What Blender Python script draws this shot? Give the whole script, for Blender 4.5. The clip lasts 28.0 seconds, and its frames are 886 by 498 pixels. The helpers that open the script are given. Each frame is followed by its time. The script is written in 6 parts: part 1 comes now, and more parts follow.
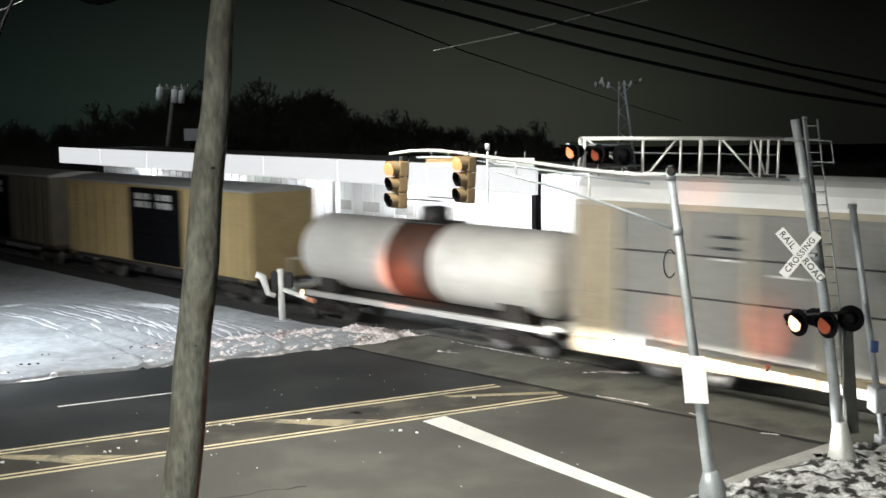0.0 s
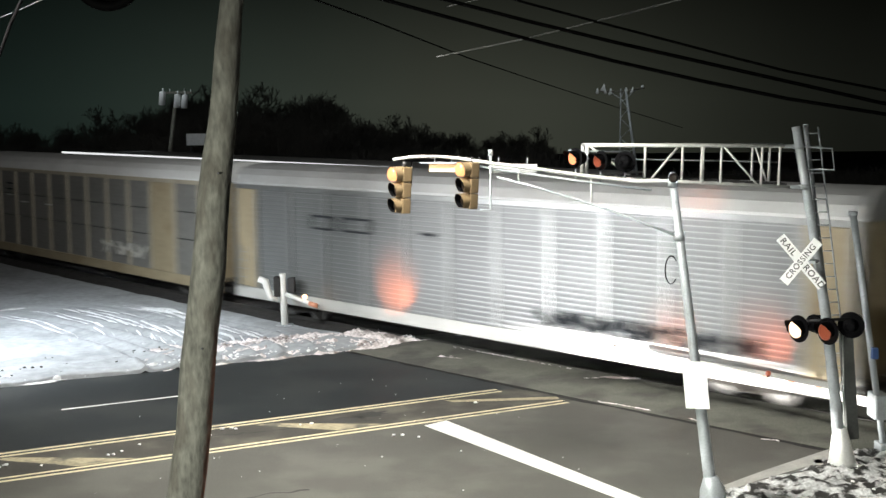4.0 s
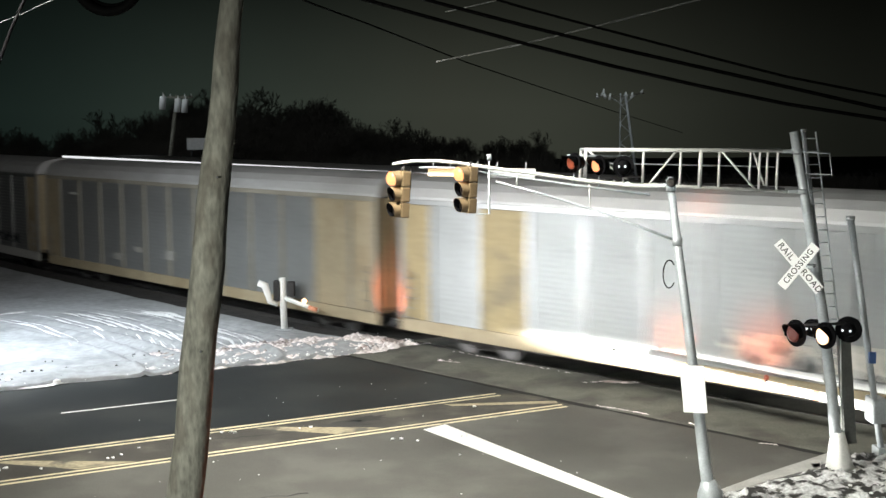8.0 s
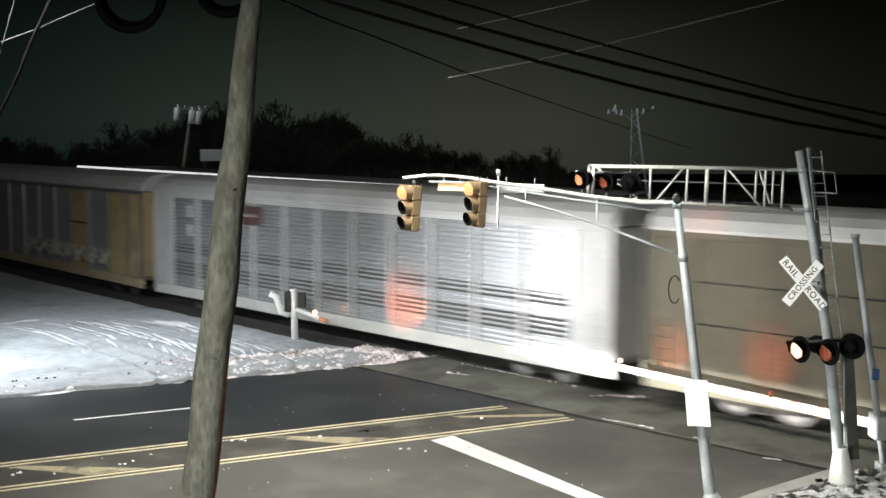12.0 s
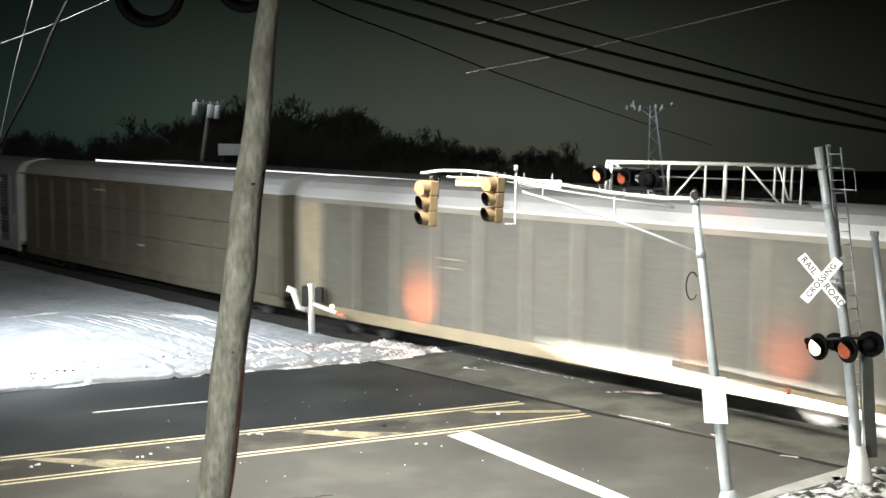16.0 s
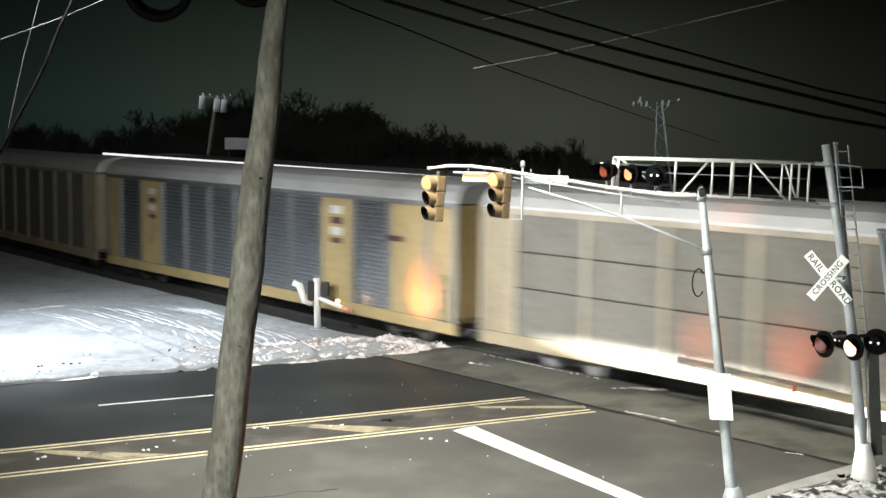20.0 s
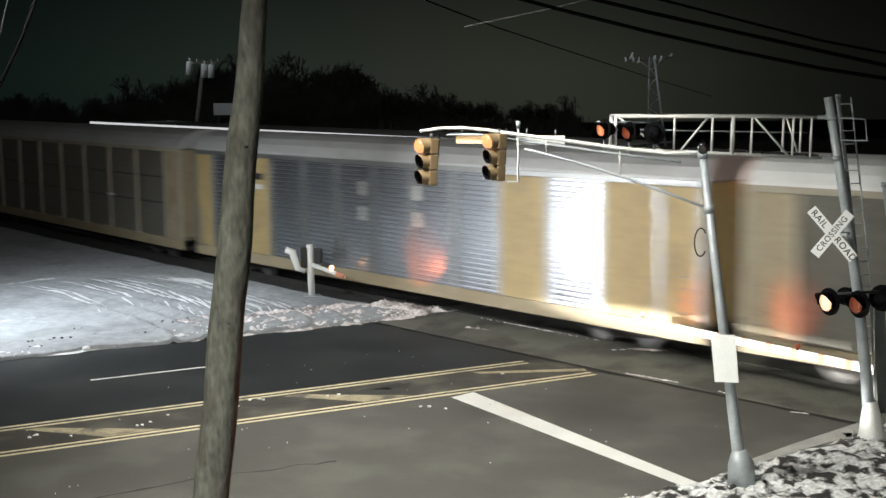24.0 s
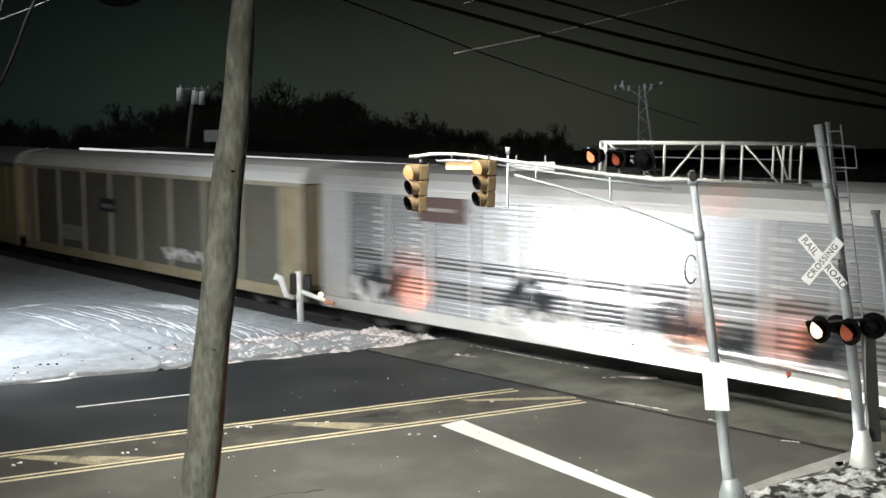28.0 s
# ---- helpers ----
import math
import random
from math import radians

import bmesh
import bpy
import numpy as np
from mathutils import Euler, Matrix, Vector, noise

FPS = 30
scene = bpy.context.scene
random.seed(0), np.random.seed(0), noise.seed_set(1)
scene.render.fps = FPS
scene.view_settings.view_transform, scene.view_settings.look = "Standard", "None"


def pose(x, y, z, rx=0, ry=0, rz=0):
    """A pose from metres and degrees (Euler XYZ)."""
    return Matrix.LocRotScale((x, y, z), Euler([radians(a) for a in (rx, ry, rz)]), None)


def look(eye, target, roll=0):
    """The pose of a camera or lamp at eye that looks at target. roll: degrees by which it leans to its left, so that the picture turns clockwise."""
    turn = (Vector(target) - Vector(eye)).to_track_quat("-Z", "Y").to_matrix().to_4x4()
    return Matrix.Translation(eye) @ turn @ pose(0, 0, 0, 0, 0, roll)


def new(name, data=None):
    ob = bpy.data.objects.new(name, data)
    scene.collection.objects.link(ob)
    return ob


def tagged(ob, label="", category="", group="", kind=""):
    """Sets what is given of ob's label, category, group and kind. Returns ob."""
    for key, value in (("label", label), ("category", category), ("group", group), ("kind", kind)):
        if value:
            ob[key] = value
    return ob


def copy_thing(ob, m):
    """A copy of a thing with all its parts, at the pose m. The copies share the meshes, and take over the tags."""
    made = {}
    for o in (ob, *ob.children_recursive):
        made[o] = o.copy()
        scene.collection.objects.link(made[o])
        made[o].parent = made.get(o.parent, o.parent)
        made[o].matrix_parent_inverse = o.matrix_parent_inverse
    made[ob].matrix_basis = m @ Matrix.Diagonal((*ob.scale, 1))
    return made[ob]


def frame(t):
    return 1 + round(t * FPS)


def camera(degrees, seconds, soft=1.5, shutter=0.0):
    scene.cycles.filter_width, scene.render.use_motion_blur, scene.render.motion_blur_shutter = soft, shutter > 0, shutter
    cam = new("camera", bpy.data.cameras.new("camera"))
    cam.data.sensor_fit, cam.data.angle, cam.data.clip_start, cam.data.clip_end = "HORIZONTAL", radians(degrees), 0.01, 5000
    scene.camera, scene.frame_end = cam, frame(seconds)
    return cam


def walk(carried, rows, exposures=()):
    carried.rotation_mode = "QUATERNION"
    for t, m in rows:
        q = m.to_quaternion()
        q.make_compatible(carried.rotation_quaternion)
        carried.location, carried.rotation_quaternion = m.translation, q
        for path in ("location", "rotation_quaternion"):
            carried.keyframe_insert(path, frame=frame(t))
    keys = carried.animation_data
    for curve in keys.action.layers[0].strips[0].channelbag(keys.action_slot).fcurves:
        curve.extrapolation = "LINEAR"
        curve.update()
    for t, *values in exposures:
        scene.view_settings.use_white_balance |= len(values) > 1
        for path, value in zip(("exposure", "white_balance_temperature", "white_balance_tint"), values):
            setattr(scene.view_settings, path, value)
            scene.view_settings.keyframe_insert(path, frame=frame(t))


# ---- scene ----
cam = camera(40.0, 28.0, soft=1.5, shutter=1.6)
PATH = [
    (0, (-0.005, 0.592, 7.763), (0.008, 2.579, 7.534), -0.7),
    (0.5, (-0.035, 0.488, 7.765), (-0.009, 2.474, 7.532), -0.6),
    (1, (-0.089, 0.64, 7.767), (-0.054, 2.625, 7.522), -0.6),
    (1.5, (-0.102, 0.876, 7.725), (-0.069, 2.859, 7.468), -0.7),
    (2, (-0.094, 0.779, 7.765), (-0.058, 2.763, 7.516), -0.8),
    (2.5, (-0.087, 0.79, 7.769), (-0.058, 2.775, 7.523), -0.8),
    (3, (-0.057, 0.688, 7.776), (-0.032, 2.674, 7.541), -0.7),
    (3.5, (-0.052, 0.521, 7.771), (-0.042, 2.509, 7.549), -0.5),
    (5.5, (-0.006, 0.381, 7.771), (0.014, 2.369, 7.553), -0.3),
    (6, (-0.016, 0.53, 7.779), (0.008, 2.517, 7.55), -0.5),
    (6.5, (-0.055, 0.628, 7.785), (-0.046, 2.615, 7.553), -0.4),
    (7, (-0.019, 0.457, 7.796), (-0.008, 2.445, 7.57), -0.4),
    (7.5, (-0.012, 0.376, 7.777), (0.003, 2.365, 7.56), -0.4),
    (8, (-0.013, 0.353, 7.77), (-0.002, 2.341, 7.558), -0.4),
    (8.5, (-0.026, 0.389, 7.765), (-0.016, 2.377, 7.552), -0.4),
    (9, (-0.011, 0.425, 7.792), (-0.006, 2.413, 7.571), -0.3),
    (9.5, (0.021, 0.155, 7.79), (0.019, 2.145, 7.586), -0.3),
    (10, (0.021, 0.131, 7.782), (0.02, 2.121, 7.586), -0.2),
    (10.5, (0.022, -0.014, 7.786), (0.022, 1.977, 7.596), -0.0),
    (11, (0.0, 0.0, 7.8), (0.0, 1.99, 7.605), -0.0),
    (11.5, (0.013, 0.088, 7.797), (0.006, 2.078, 7.6), 0.1),
    (12, (0.023, -0.064, 7.807), (0.016, 1.927, 7.617), 0.2),
    (12.5, (0.027, -0.134, 7.818), (0.02, 1.857, 7.633), 0.3),
    (14.5, (0.007, 0.004, 7.812), (-0.002, 1.994, 7.612), 0.3),
    (15, (0.011, -0.027, 7.819), (-0.015, 1.963, 7.618), 0.4),
    (15.5, (0.007, -0.066, 7.816), (-0.026, 1.924, 7.618), 0.4),
    (16, (0.02, -0.068, 7.808), (-0.015, 1.922, 7.61), 0.4),
    (16.5, (0.015, 0.222, 7.811), (-0.02, 2.212, 7.611), 0.4),
    (17, (0.01, 0.077, 7.816), (-0.022, 2.066, 7.605), 0.4),
    (17.5, (0.001, -0.034, 7.835), (-0.039, 1.955, 7.631), 0.5),
    (18, (0.017, -0.122, 7.83), (-0.025, 1.868, 7.635), 0.5),
    (18.5, (0.018, -0.138, 7.817), (-0.025, 1.852, 7.623), 0.6),
    (19, (0.027, -0.074, 7.821), (-0.018, 1.916, 7.623), 0.6),
    (19.5, (0.005, 0.007, 7.821), (-0.037, 1.995, 7.611), 0.6),
    (20, (0.001, -0.091, 7.812), (-0.043, 1.898, 7.606), 0.7),
    (20.5, (0.002, -0.089, 7.814), (-0.042, 1.9, 7.611), 0.7),
    (22.5, (-0.003, -0.1, 7.835), (-0.049, 1.889, 7.627), 0.7),
    (23, (0.005, -0.006, 7.786), (-0.028, 1.983, 7.572), 0.4),
    (23.5, (-0.021, 0.232, 7.794), (-0.068, 2.216, 7.548), -0.3),
    (24, (-0.05, 0.562, 7.823), (-0.083, 2.544, 7.553), -0.6),
    (24.5, (-0.035, 0.511, 7.778), (-0.061, 2.498, 7.554), -0.4),
    (25, (0.003, 0.393, 7.768), (-0.025, 2.382, 7.563), -0.3),
    (25.5, (0.002, 0.431, 7.775), (-0.025, 2.421, 7.573), -0.2),
    (26, (-0.01, 0.529, 7.789), (-0.039, 2.518, 7.579), -0.3),
    (26.5, (-0.039, 0.729, 7.789), (-0.067, 2.716, 7.566), -0.3),
    (27, (-0.051, 0.791, 7.798), (-0.076, 2.777, 7.567), -0.4),
    (27.5, (-0.025, 0.716, 7.777), (-0.043, 2.703, 7.556), -0.3),
    (28, (-0.027, 0.699, 7.782), (-0.044, 2.686, 7.557), -0.4),
]
EXPOSURES = [(0, -0.32), (1, -0.28), (2, 0.0), (3, 0.0), (6, 0.0), (9, 0.0), (10, 0.05), (11, -0.16), (12, -0.18), (14.5, 0.44), (15, 0.46), (16, 0.5), (17, 0.35), (18, -0.12), (19, -0.2), (20, 0.15), (23, -0.14), (23.6, -0.35), (24, -0.6), (24.5, -0.25), (25, 0.18), (26, 0.2), (27, 0.06), (28, -0.26)]
walk(cam, [(t, look(eye, target, roll)) for t, eye, target, roll in PATH], EXPOSURES)

# ---- light ----
world = bpy.data.worlds.new("night_sky")
scene.world = world
world.use_nodes = True


def sky_nodes():
    nt = world.node_tree
    bg = nt.nodes["Background"]
    tc = nt.nodes.new("ShaderNodeTexCoord")
    sep = nt.nodes.new("ShaderNodeSeparateXYZ")
    nt.links.new(tc.outputs["Generated"], sep.inputs[0])
    # city glow on low cloud: strongest above the horizon straight ahead, fading upwards and to the east
    up = nt.nodes.new("ShaderNodeMapRange")
    up.inputs["From Min"].default_value, up.inputs["From Max"].default_value = 0.01, 0.135
    up.inputs["To Min"].default_value, up.inputs["To Max"].default_value = 1.0, 0.03
    nt.links.new(sep.outputs["Z"], up.inputs["Value"])
    side = nt.nodes.new("ShaderNodeMapRange")
    side.interpolation_type = "SMOOTHSTEP"
    side.inputs["From Min"].default_value, side.inputs["From Max"].default_value = 0.04, 0.36
    side.inputs["To Min"].default_value, side.inputs["To Max"].default_value = 1.0, 0.2
    nt.links.new(sep.outputs["X"], side.inputs["Value"])
    west = nt.nodes.new("ShaderNodeMapRange")
    west.interpolation_type = "SMOOTHSTEP"
    west.inputs["From Min"].default_value, west.inputs["From Max"].default_value = -0.42, -0.04
    west.inputs["To Min"].default_value, west.inputs["To Max"].default_value = 0.3, 1.2
    nt.links.new(sep.outputs["X"], west.inputs["Value"])
    clouds = nt.nodes.new("ShaderNodeTexNoise")
    clouds.inputs["Scale"].default_value, clouds.inputs["Detail"].default_value = 3.0, 4.0
    nt.links.new(tc.outputs["Generated"], clouds.inputs["Vector"])
    cl = nt.nodes.new("ShaderNodeMapRange")
    cl.inputs["To Min"].default_value, cl.inputs["To Max"].default_value = 0.6, 1.35
    nt.links.new(clouds.outputs["Fac"], cl.inputs["Value"])
    last = up.outputs["Result"]
    for other in (side, west, cl):
        mul = nt.nodes.new("ShaderNodeMath")
        mul.operation = "MULTIPLY"
        nt.links.new(last, mul.inputs[0])
        nt.links.new(other.outputs["Result"], mul.inputs[1])
        last = mul.outputs[0]
    hue = nt.nodes.new("ShaderNodeMix")
    hue.data_type = "RGBA"
    hue.inputs[6].default_value, hue.inputs[7].default_value = (0.0205, 0.0365, 0.0305, 1), (0.0315, 0.0345, 0.0262, 1)
    teal = nt.nodes.new("ShaderNodeMapRange")
    teal.inputs["From Min"].default_value, teal.inputs["From Max"].default_value = -0.36, 0.0
    nt.links.new(sep.outputs["X"], teal.inputs["Value"])
    nt.links.new(teal.outputs["Result"], hue.inputs[0])
    nt.links.new(hue.outputs[2], bg.inputs["Color"])
    nt.links.new(last, bg.inputs["Strength"])


sky_nodes()


def lamp(name, kind, at, aim, watts, colour, size=0.2, cone=None, blend=0.5, stretch=(1, 1)):
    data = bpy.data.lights.new(name, kind)
    data.energy, data.color = watts, colour
    if kind == "AREA":
        data.size = size
    else:
        data.shadow_soft_size = size
    if cone:
        data.spot_size, data.spot_blend = radians(cone), blend
    ob = new(name, data)
    ob.matrix_world = look(at, aim) @ Matrix.Diagonal((stretch[0], stretch[1], 1, 1))
    return ob


# out of view to the west: an unseen beam added to whiten sills and gate arm, and assumed head lamps of a waiting
# vehicle
lamp("flood_light", "SPOT", (-21.0, 28.2, 2.8), (7.0, 31.0, 0.92), 165000, (1.0, 0.97, 0.9), 0.08, 36, 0.8, (1, 0.07))
lamp("headlight_high", "SPOT", (-20.0, 32.8, 1.0), (6.0, 36.0, 3.0), 15000, (0.97, 0.98, 1.0), 0.2, 54, 1.0)
# unseen lamps assumed as street lights: over the snowy lot, over the near lanes, facing the railway, behind the camera,
# and two beyond the railway
lamp("lot_light", "SPOT", (-17.4, 38.4, 7.6), (-14.0, 42.0, 0), 8600, (0.88, 0.96, 1.0), 0.3, 118, 1.0)
# fill put high over the near lanes, not a known fixture
lamp("road_light", "SPOT", (-2.6, 21.3, 12.6), (-0.4, 25.0, 0), 16200, (1.0, 0.98, 0.88), 1.3, 116, 1.0)
# added from the west to brighten the train's side and the lot
lamp("crossing_light", "SPOT", (-12.0, 29.5, 12.6), (-5.0, 45.0, 2.5), 7600, (1.0, 0.97, 0.93), 0.3, 150, 0.6)
lamp("street_light", "SPOT", (-7.5, 1.4, 6.6), (-1.8, 14.5, 1.5), 11500, (0.98, 1.0, 0.9), 0.3, 78, 1.0)
# unseen pair added to light the far poles and lift the hazy trees
lamp("yard_light", "SPOT", (-27.0, 86.0, 24.0), (-21.5, 112.0, 7.0), 5600, (0.9, 0.97, 1.0), 0.3, 110, 0.9)
lamp("yard_light", "SPOT", (9.0, 80.0, 24.0), (14.5, 108.0, 7.0), 3800, (0.9, 0.97, 1.0), 0.3, 110, 0.9)
# the red lamps on the gates and masts also shine towards the rails
for at, aim, watts, cone in (((5.2, 32.25, 1.5), (6.28, 33.15, 1.85), 190, 66), ((7.25, 30.1, 1.55), (8.28, 31.07, 2.0), 190, 72), ((-2.8, 40.45, 1.4), (-1.55, 41.4, 1.95), 500, 76), ((4.05, 27.3, 6.74), (6.97, 32.5, 5.55), 900, 15), ((7.7, 25.8, 3.1), (-2.85, 14.0, 4.0), 2400, 13)):
    lamp("crossing_lamp", "SPOT", at, aim, watts, (1.0, 0.22, 0.07), 0.08, cone, 1.0)


# ---- materials ----
def material(name, colour, rough=0.8, metal=0.0, vary=0.25, scale=3.0, fine=40.0, bump=0.2, tint=None, gate=0.5, stretch=(1, 1, 1), random=0.0):
    """Base colour with stains at a coarse scale, grain at a fine scale and relief. tint: a second colour laid over in patches."""
    m = bpy.data.materials.new(name)
    m.use_nodes = True
    nt = m.node_tree
    n, l = nt.nodes, nt.links
    b = n["Principled BSDF"]
    b.inputs["Roughness"].default_value, b.inputs["Metallic"].default_value = rough, metal
    tc = n.new("ShaderNodeTexCoord")
    mp = n.new("ShaderNodeMapping")
    mp.inputs["Scale"].default_value = stretch
    l.new(tc.outputs["Object"], mp.inputs["Vector"])
    big, small = n.new("ShaderNodeTexNoise"), n.new("ShaderNodeTexNoise")
    big.inputs["Scale"].default_value, small.inputs["Scale"].default_value = scale, fine
    big.inputs["Detail"].default_value, small.inputs["Detail"].default_value = 5.0, 4.0
    for t in (big, small):
        l.new(mp.outputs["Vector"], t.inputs["Vector"])
    add = n.new("ShaderNodeMath")
    add.operation = "ADD"
    l.new(big.outputs["Fac"], add.inputs[0])
    l.new(small.outputs["Fac"], add.inputs[1])
    rng = n.new("ShaderNodeMapRange")
    rng.inputs["From Min"].default_value, rng.inputs["From Max"].default_value = 0.65, 1.35
    rng.inputs["To Min"].default_value, rng.inputs["To Max"].default_value = 1 - vary, 1 + vary
    l.new(add.outputs[0], rng.inputs["Value"])
    level = rng.outputs["Result"]
    if random:
        info = n.new("ShaderNodeObjectInfo")
        r2 = n.new("ShaderNodeMapRange")
        r2.inputs["To Min"].default_value, r2.inputs["To Max"].default_value = 1 - random, 1 + random
        l.new(info.outputs["Random"], r2.inputs["Value"])
        mul = n.new("ShaderNodeMath")
        mul.operation = "MULTIPLY"
        l.new(level, mul.inputs[0])
        l.new(r2.outputs["Result"], mul.inputs[1])
        level = mul.outputs[0]
    hsv = n.new("ShaderNodeHueSaturation")
    hsv.inputs["Color"].default_value = (*colour, 1)
    if tint:
        mix = n.new("ShaderNodeMix")
        mix.data_type = "RGBA"
        mix.inputs[6].default_value, mix.inputs[7].default_value = (*colour, 1), (*tint, 1)
        ramp = n.new("ShaderNodeMapRange")
        ramp.inputs["From Min"].default_value, ramp.inputs["From Max"].default_value = gate - 0.06, gate + 0.08
        l.new(big.outputs["Fac"], ramp.inputs["Value"])
        l.new(ramp.outputs["Result"], mix.inputs[0])
        l.new(mix.outputs[2], hsv.inputs["Color"])
    l.new(level, hsv.inputs["Value"])
    l.new(hsv.outputs["Color"], b.inputs["Base Color"])
    if bump:
        bp = n.new("ShaderNodeBump")
        bp.inputs["Strength"].default_value, bp.inputs["Distance"].default_value = bump, 0.02
        l.new(add.outputs[0], bp.inputs["Height"])
        l.new(bp.outputs["Normal"], b.inputs["Normal"])
    return m


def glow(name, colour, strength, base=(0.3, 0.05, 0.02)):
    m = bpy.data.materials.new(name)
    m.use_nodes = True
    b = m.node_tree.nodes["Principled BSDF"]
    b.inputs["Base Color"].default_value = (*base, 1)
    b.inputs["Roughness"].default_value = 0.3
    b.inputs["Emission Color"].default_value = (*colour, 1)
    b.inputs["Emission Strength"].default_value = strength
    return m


ASPHALT = material("asphalt", (0.094, 0.092, 0.084), 0.85, vary=0.2, scale=0.5, fine=26, bump=0.4, tint=(0.112, 0.110, 0.100), gate=0.54)
WET = material("wet_asphalt", (0.018, 0.0225, 0.025), 0.6, vary=0.35, scale=0.35, fine=20, bump=0.3, tint=(0.027, 0.031, 0.032), gate=0.54)
MEDIAN = material("painted_median_asphalt", (0.060, 0.057, 0.050), 0.85, vary=0.4, scale=0.7, fine=25, bump=0.35, tint=(0.10, 0.094, 0.078), gate=0.57)
CROSSING = material("crossing_asphalt", (0.150, 0.154, 0.130), 0.85, vary=0.4, scale=0.55, fine=24, bump=0.5, tint=(0.072, 0.072, 0.064), gate=0.53)
PATCH = material("old_asphalt", (0.045, 0.044, 0.041), 0.9, vary=0.35, scale=0.8, fine=30, bump=0.4)
OPEN_JOINT = material("asphalt_joint_and_shade", (0.014, 0.014, 0.013), 0.95, vary=0.3, scale=1.5, fine=20, bump=0.5)
YELLOW_LINE = material("yellow_road_paint", (0.76, 0.68, 0.46), 0.7, vary=0.3, scale=1.5, fine=20, bump=0.2, tint=(0.36, 0.32, 0.22), gate=0.6)
WORN_YELLOW = material("worn_yellow_paint", (0.46, 0.40, 0.27), 0.8, vary=0.5, scale=1.2, fine=12, bump=0.3, tint=(0.10, 0.095, 0.08), gate=0.54)
WHITE_LINE = material("white_road_paint", (0.8, 0.8, 0.78), 0.6, vary=0.12, scale=1.0, fine=20, bump=0.15)
SNOW = material("packed_snow", (0.40, 0.425, 0.45), 0.8, vary=0.25, scale=0.4, fine=4, bump=0.9, tint=(0.27, 0.285, 0.30), gate=0.56)
CRUST = material("churned_snow", (0.9, 0.85, 0.85), 0.85, vary=0.4, scale=1.1, fine=7, bump=1.0, tint=(0.27, 0.235, 0.225), gate=0.55, stretch=(1, 1.6, 1))
RUT_SNOW = material("tyre_thrown_snow", (0.66, 0.68, 0.70), 0.8, vary=0.3, scale=1.2, fine=6, bump=0.9)
CLEAN_SNOW = material("clean_snow", (0.86, 0.87, 0.88), 0.7, vary=0.14, scale=0.8, fine=6, bump=0.8)
DIRTY_SNOW = material("dirty_snow", (0.9, 0.91, 0.92), 0.85, vary=0.45, scale=3.4, fine=14, bump=1.0, tint=(0.03, 0.029, 0.028), gate=0.495)
GROUND = material("frozen_ground", (0.10, 0.105, 0.11), 0.95, vary=0.4, scale=0.15, fine=3, bump=0.4, tint=(0.3, 0.31, 0.33), gate=0.5)
BALLAST = material("ballast", (0.045, 0.043, 0.042), 0.95, vary=0.5, scale=2.0, fine=18, bump=1.0)
CONCRETE = material("concrete", (0.42, 0.42, 0.40), 0.9, vary=0.25, scale=1.5, fine=30, bump=0.3)
RAIL_STEEL = material("rail_steel", (0.05, 0.047, 0.044), 0.7, 0.2, vary=0.2, scale=2, fine=30, bump=0.1)
GALV = material("galvanised_steel", (0.42, 0.455, 0.48), 0.5, 0.3, vary=0.22, scale=2.5, fine=30, bump=0.08)
GALV_LIGHT = material("aluminium_paint", (0.72, 0.73, 0.71), 0.5, 0.25, vary=0.12, scale=2.0, fine=20, bump=0.05)
DARK_STEEL = material("dark_steel", (0.05, 0.05, 0.052), 0.6, 0.4, vary=0.3, scale=3, fine=20, bump=0.2)
BLACK = material("black_paint", (0.006, 0.006, 0.007), 0.55, 0.0, vary=0.3, scale=4, fine=30, bump=0.1)
RUBBER = material("black_cable_rubber", (0.003, 0.003, 0.003), 0.7, 0.0, vary=0.2, scale=3, fine=20, bump=0.1)
WIRE = material("bare_wire", (0.27, 0.27, 0.26), 0.5, 0.2, vary=0.2, scale=3, fine=20, bump=0.0)
# darker copy of the bare wire, offsets the added lamp close to it
DIMMED_WIRE = material("dimmed_wire", (0.05, 0.05, 0.05), 0.6, 0.1, vary=0.3, scale=3, fine=20, bump=0.0)
SIGN_WHITE = material("reflective_white_sheeting", (0.85, 0.86, 0.86), 0.4, 0.0, vary=0.05, scale=3, fine=30, bump=0.03)
SIGN_BLACK = material("sign_black_ink", (0.02, 0.02, 0.022), 0.5, 0.0, vary=0.1, scale=3, fine=30, bump=0.0)
SIGNAL_YELLOW = material("signal_yellow_paint", (0.165, 0.115, 0.062), 0.55, 0.0, vary=0.2, scale=5, fine=30, bump=0.05)
GATE_WHITE = material("gate_white_sheeting", (0.88, 0.88, 0.86), 0.4, 0.0, vary=0.06, scale=3, fine=25, bump=0.03)
GATE_RED = material("gate_red_sheeting", (0.78, 0.34, 0.2), 0.4, 0.0, vary=0.1, scale=3, fine=25, bump=0.03)
BLUE_TAG = material("blue_tag", (0.06, 0.12, 0.3), 0.5, vary=0.1)
BARK = material("weathered_pole_wood", (0.165, 0.163, 0.138), 0.9, vary=0.55, scale=1.6, fine=7, bump=0.8, tint=(0.085, 0.08, 0.066), gate=0.53, stretch=(2.5, 2.5, 0.9))
TWIG = material("bare_branches", (0.082, 0.076, 0.066), 0.95, vary=0.3, scale=2, fine=9, bump=0.3)
PORCELAIN = material("transformer_grey", (0.68, 0.71, 0.72), 0.5, vary=0.1, scale=2, fine=20, bump=0.05)
# the fascia's brightness is emission put into its panels
FASCIA = glow("emissive_canopy_fascia", (0.95, 0.98, 1.0), 0.95, (0.8, 0.8, 0.8))
